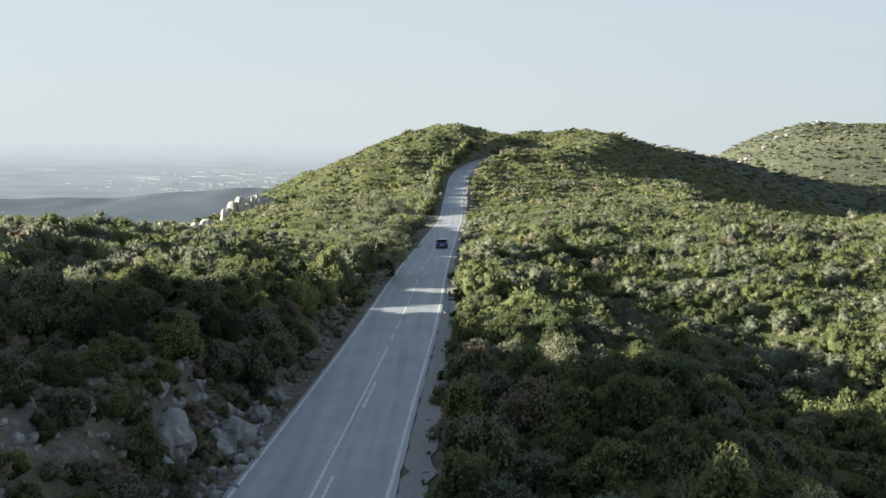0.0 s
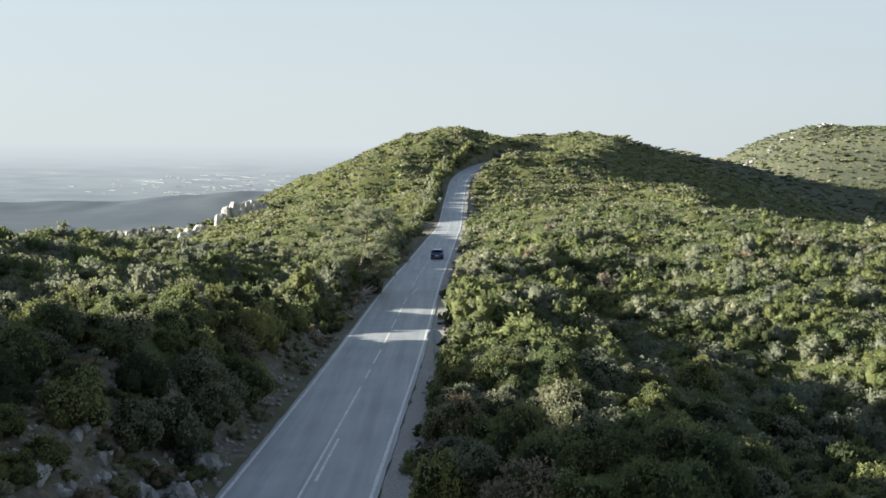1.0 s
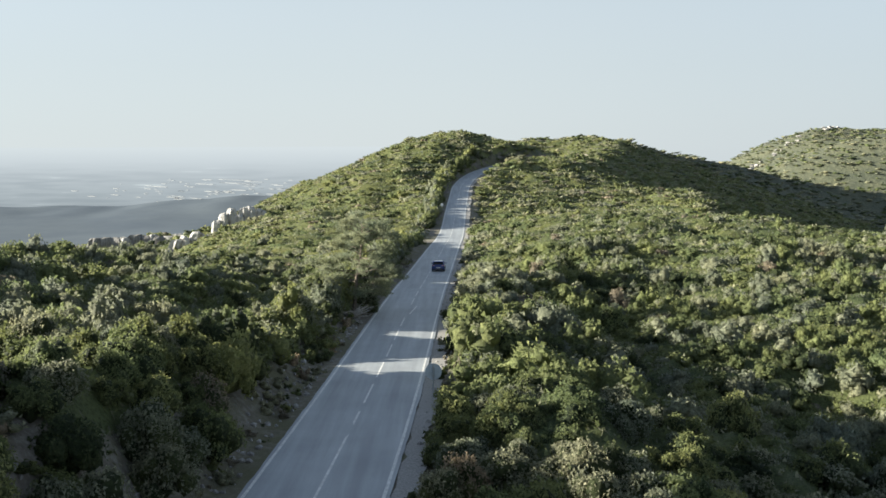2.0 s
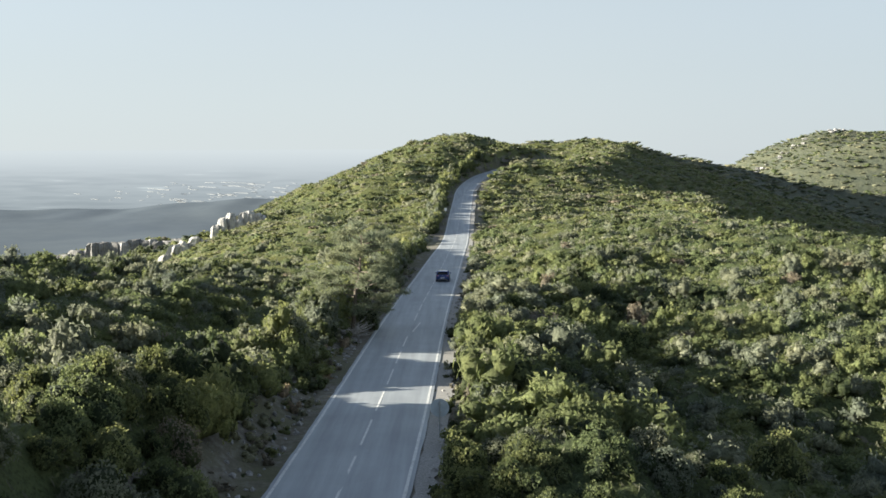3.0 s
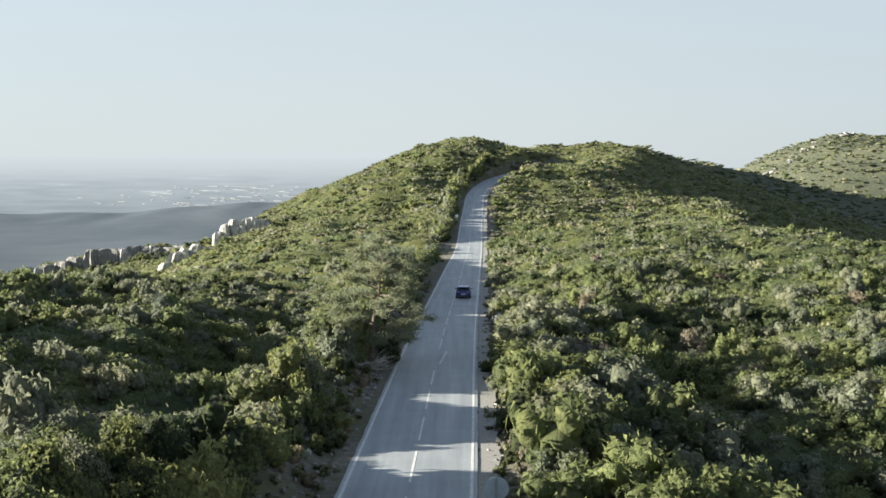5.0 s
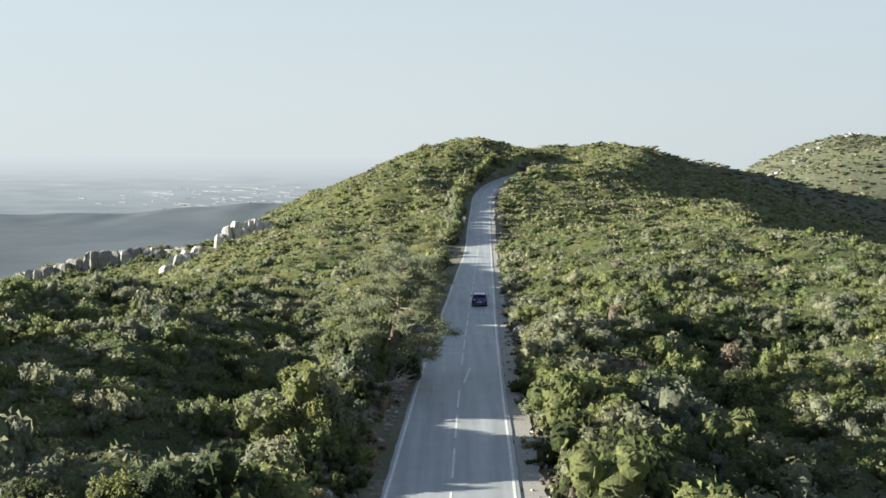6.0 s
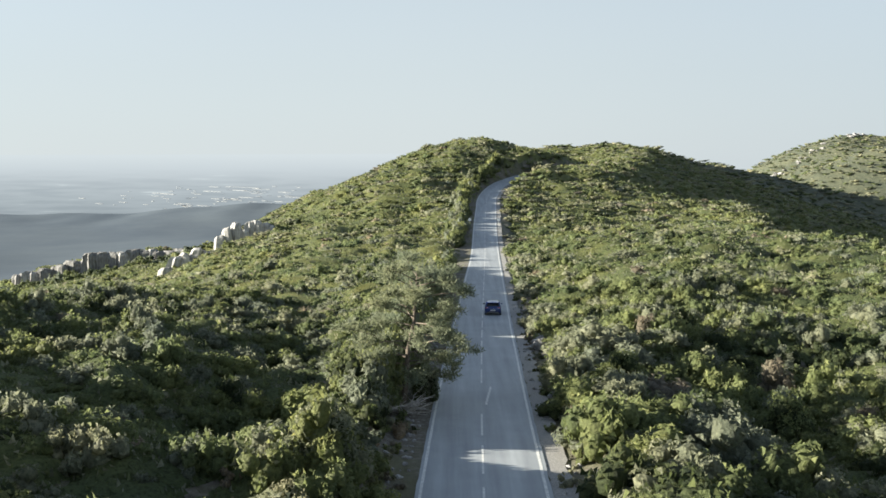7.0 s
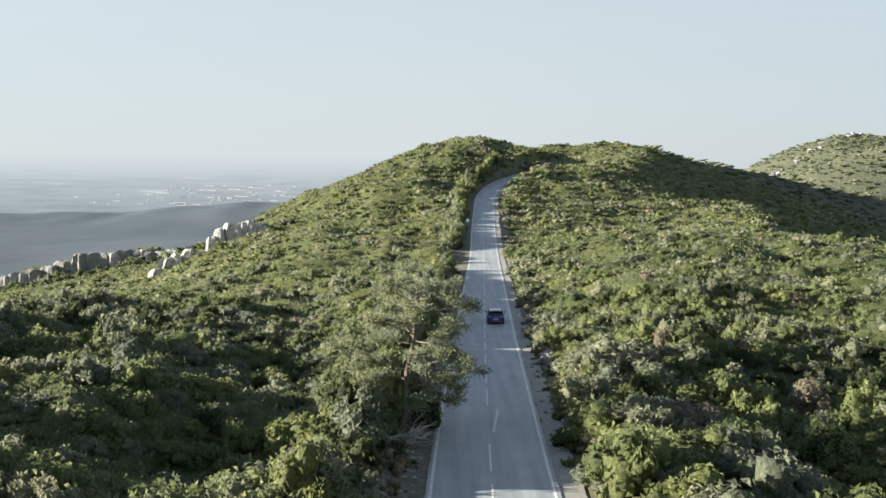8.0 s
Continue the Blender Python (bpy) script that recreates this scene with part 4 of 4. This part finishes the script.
def round_sign(x, y, radius, up, face, label):
    ob = thing("round_road_sign", (x, y, height(x, y)), label, "road sign", turn=-2)
    bm = bmesh.new()
    tube(bm, [(0, 0, -0.2), (0, 0, up + radius * 0.85)], [0.038, 0.038], 10)
    part("post", bm, STEEL, ob, "galvanised steel post")
    flat = Matrix.Rotation(math.pi / 2, 4, "X")
    bm = bmesh.new()
    disc(bm, radius, 0.012, (0, 0.06 * face, up), flat)
    plate = part("plate", bm, SIGN_WHITE if face < 0 else SIGN_BACK, ob)
    for dz in (-0.45, 0.45):
        bm = bmesh.new()
        box(bm, (0.22, 0.05, 0.05), (0, 0.035 * face, up + dz * radius), 0.006)
        part("clamp", bm, STEEL, ob)


round_sign(0.42, 68.5, 0.47, 1.55, 1, "round road sign seen from its grey back")
for x, y in ((-0.75, 288.5), (6.65, 288.0)):
    round_sign(x, y, 0.42, 2.0, -1, "small round white road sign beside the asphalt")


# ---- car ----
def car_paint():
    m, t, p = material("blue_car_paint")
    n = noise_node(t, 3.0)
    t.links.new(ramp(t, n.outputs["Fac"], [(0.3, (0.010, 0.028, 0.135)), (0.7, (0.013, 0.034, 0.155))]).outputs[0], p.inputs["Base Color"])
    p.inputs["Roughness"].default_value, p.inputs["Metallic"].default_value = 0.28, 0.35
    p.inputs["Coat Weight"].default_value = 0.8
    return m


BLUE = car_paint()
BLACK = plain("black_trim", (0.018, 0.018, 0.02), 0.4, vary=0.1)
RUBBER = plain("tyre_rubber", (0.022, 0.022, 0.022), 0.85, vary=0.2)
ALLOY = plain("alloy", (0.5, 0.5, 0.52), 0.3, 0.9, 0.05)
DARK_GLASS = plain("dark_tinted_glass", (0.012, 0.014, 0.017), 0.06, vary=0.05)
RED_LENS = plain("red_tail_lamp", (0.28, 0.012, 0.015), 0.2, vary=0.05)
CLEAR_LENS = plain("clear_lamp", (0.62, 0.64, 0.66), 0.15, vary=0.03)
PLATE_WHITE = plain("plate_white", (0.78, 0.78, 0.77), 0.4, vary=0.02)
PLATE_DARK = plain("plate_dark_bars", (0.05, 0.05, 0.06), 0.5, vary=0.02)


def loft(bm, sections, close=True):
    """Skin over sections, each a list of points."""
    rings = [[bm.verts.new(q) for q in s] for s in sections]
    for a, b in zip(rings, rings[1:]):
        n = len(a)
        for k in range(n if close else n - 1):
            bm.faces.new((a[k], a[(k + 1) % n], b[(k + 1) % n], b[k]))
    if close:
        bm.faces.new(rings[0][::-1])
        bm.faces.new(rings[-1])
    bmesh.ops.recalc_face_normals(bm, faces=bm.faces[:])


def rounded(y, half, z0, z1, r=0.16, pinch=0.0):
    """A rounded upright section at y; pinch narrows its top."""
    pts = []
    for cx, cz, a0 in ((half - r, z1 - r, 0), (-half + r, z1 - r, 90), (-half + r * 0.7, z0 + r * 0.7, 180), (half - r * 0.7, z0 + r * 0.7, 270)):
        rr = r if a0 < 180 else r * 0.7
        for k in range(4):
            a = radians(a0 + 30 * k)
            x = cx + rr * math.cos(a)
            z = cz + rr * math.sin(a)
            pts.append((x * (1 - pinch * max(0, (z - z0) / (z1 - z0))), y, z))
    return pts


def smooth_part(ob):
    for f in ob.data.polygons:
        f.use_smooth = True
    return ob


def hatchback(x, y, turn):
    """A small five-door car, 4.05 m long, nose towards +y."""
    k = int(np.abs(ROAD[:, 1] - y).argmin())
    grade = math.degrees(math.atan2(ROAD[k + 3, 2] - ROAD[k - 3, 2], 6))
    car = tagged(new("hatchback_car"), "dark blue five-door hatchback with black rear window", "car")
    car.matrix_basis = pose(x, y, ROAD[k, 2] + 0.01, grade, 0, turn)
    bm = bmesh.new()
    loft(bm, [rounded(-2.02, 0.74, 0.36, 0.78, 0.12), rounded(-1.95, 0.84, 0.27, 0.94, 0.16), rounded(-1.70, 0.89, 0.21, 1.00, 0.18, 0.02), rounded(-1.0, 0.90, 0.20, 0.97, 0.16, 0.02),
              rounded(0.2, 0.885, 0.20, 0.93, 0.16, 0.02), rounded(1.0, 0.885, 0.20, 0.92, 0.16, 0.03), rounded(1.5, 0.86, 0.21, 0.84, 0.16, 0.04), rounded(1.85, 0.78, 0.25, 0.72, 0.15, 0.05),
              rounded(2.03, 0.60, 0.32, 0.60, 0.12, 0.05)])
    smooth_part(part("body", bm, BLUE, car))
    bm = bmesh.new()
    loft(bm, [rounded(-1.80, 0.76, 0.90, 1.02, 0.05, 0.10), rounded(-1.62, 0.77, 0.86, 1.22, 0.10, 0.14), rounded(-1.42, 0.78, 0.86, 1.375, 0.12, 0.17), rounded(-0.6, 0.79, 0.86, 1.425, 0.12, 0.18),
              rounded(0.1, 0.79, 0.86, 1.41, 0.12, 0.18), rounded(0.42, 0.79, 0.86, 1.34, 0.12, 0.17), rounded(0.85, 0.78, 0.86, 1.10, 0.10, 0.12), rounded(1.15, 0.76, 0.86, 0.93, 0.03, 0.06)])
    smooth_part(part("cabin_glass", bm, DARK_GLASS, car, "black tinted windows"))
    bm = bmesh.new()
    loft(bm, [[(sx * w, yy, zz - 0.028 * (abs(sx) ** 3) + dz) for sx, dz in ((-1, 0), (-0.9, 0.012), (-0.5, 0.02), (0, 0.022), (0.5, 0.02), (0.9, 0.012), (1, 0), (1, -0.04), (0, -0.02), (-1, -0.04))]
              for yy, w, zz in ((-1.66, 0.60, 1.375), (-1.45, 0.64, 1.405), (-0.7, 0.66, 1.445), (0.0, 0.66, 1.435), (0.36, 0.64, 1.385))])
    roof = smooth_part(part("roof", bm, BLUE, car))
    bm = bmesh.new()
    tube(bm, [(0, -1.1, 1.43), (0, -1.2, 1.56)], [0.012, 0.005], 6)
    part("antenna", bm, BLACK, roof)
    bm = bmesh.new()
    box(bm, (1.10, 0.20, 0.035), (0, -1.72, 1.375), 0.012)
    part("spoiler", bm, BLUE, car)
    for s in (-1, 1):
        for pts, w in ((((s * 0.655, 0.40, 1.37), (s * 0.765, 1.12, 0.93)), 0.035), (((s * 0.66, -1.45, 1.385), (s * 0.77, -1.74, 0.96)), 0.07), (((s * 0.665, -0.35, 1.41), (s * 0.80, -0.35, 0.93)), 0.03)):
            bm = bmesh.new()
            tube(bm, pts, [w, w], 6)
            part("pillar", bm, BLUE, car)
        bm = bmesh.new()
        box(bm, (0.20, 0.11, 0.14), (s * 0.96, 0.55, 0.99), 0.03)
        part("door_mirror", bm, BLACK if s < 0 else BLUE, car)
        bm = bmesh.new()
        box(bm, (0.30, 0.10, 0.13), (s * 0.63, -1.955, 0.83), 0.03)
        lamp = part("tail_lamp", bm, RED_LENS, car, "red tail lamp")
        bm = bmesh.new()
        box(bm, (0.20, 0.03, 0.03), (s * 0.60, -2.01, 0.84), 0.008)
        part("lens", bm, CLEAR_LENS, lamp)
        bm = bmesh.new()
        box(bm, (0.30, 0.16, 0.12), (s * 0.58, 1.88, 0.62), 0.04)
        part("headlamp", bm, CLEAR_LENS, car, "clear headlamp")
        for yy in (-1.28, 1.28):
            bm = bmesh.new()
            lay = Matrix.Rotation(math.pi / 2, 4, "Y")
            r = bmesh.ops.create_cone(bm, cap_ends=True, segments=28, radius1=0.31, radius2=0.31, depth=0.2, matrix=Matrix.Translation((s * 0.80, yy, 0.31)) @ lay)
            bmesh.ops.bevel(bm, geom=[e for e in bm.edges if any(len(f.verts) > 4 for f in e.link_faces)], offset=0.04, segments=2, affect="EDGES")
            wheel = part("wheel", bm, RUBBER, car, "black tyre")
            bm = bmesh.new()
            bmesh.ops.create_cone(bm, cap_ends=True, segments=24, radius1=0.2, radius2=0.2, depth=0.03, matrix=Matrix.Translation((s * 0.90, yy, 0.31)) @ lay)
            part("rim", bm, ALLOY, wheel, "alloy wheel rim")
            bm = bmesh.new()
            tube(bm, [(s * 0.875, yy + 0.36 * math.cos(a), 0.31 + 0.36 * math.sin(a)) for a in np.linspace(0, math.pi, 10)], [0.03] * 10, 6)
            part("wheel_arch", bm, BLACK, car)
    bm = bmesh.new()
    box(bm, (1.35, 0.06, 0.17), (0, -2.0, 0.36), 0.02)
    bumper = part("rear_bumper", bm, BLACK, car)
    bm = bmesh.new()
    box(bm, (1.05, 0.03, 0.025), (0, -2.035, 0.345), 0.008)
    part("bumper_strip", bm, ALLOY, bumper, "bright metal strip")
    bm = bmesh.new()
    box(bm, (0.52, 0.015, 0.11), (0, -2.035, 0.56), 0.004)
    plate = part("number_plate", bm, PLATE_WHITE, car, "white plate with dark bars")
    for q in (-0.14, 0.0, 0.14):
        bm = bmesh.new()
        box(bm, (0.09, 0.006, 0.05), (q, -2.046, 0.56))
        part("bar", bm, PLATE_DARK, plate)
    bm = bmesh.new()
    box(bm, (0.10, 0.02, 0.12), (0, -2.005, 0.77), 0.008, Matrix.Rotation(math.pi / 4, 4, "Y"))
    part("badge", bm, ALLOY, car, "small bright badge")
    return car


hatchback(-0.15, 148.0, -1.9)
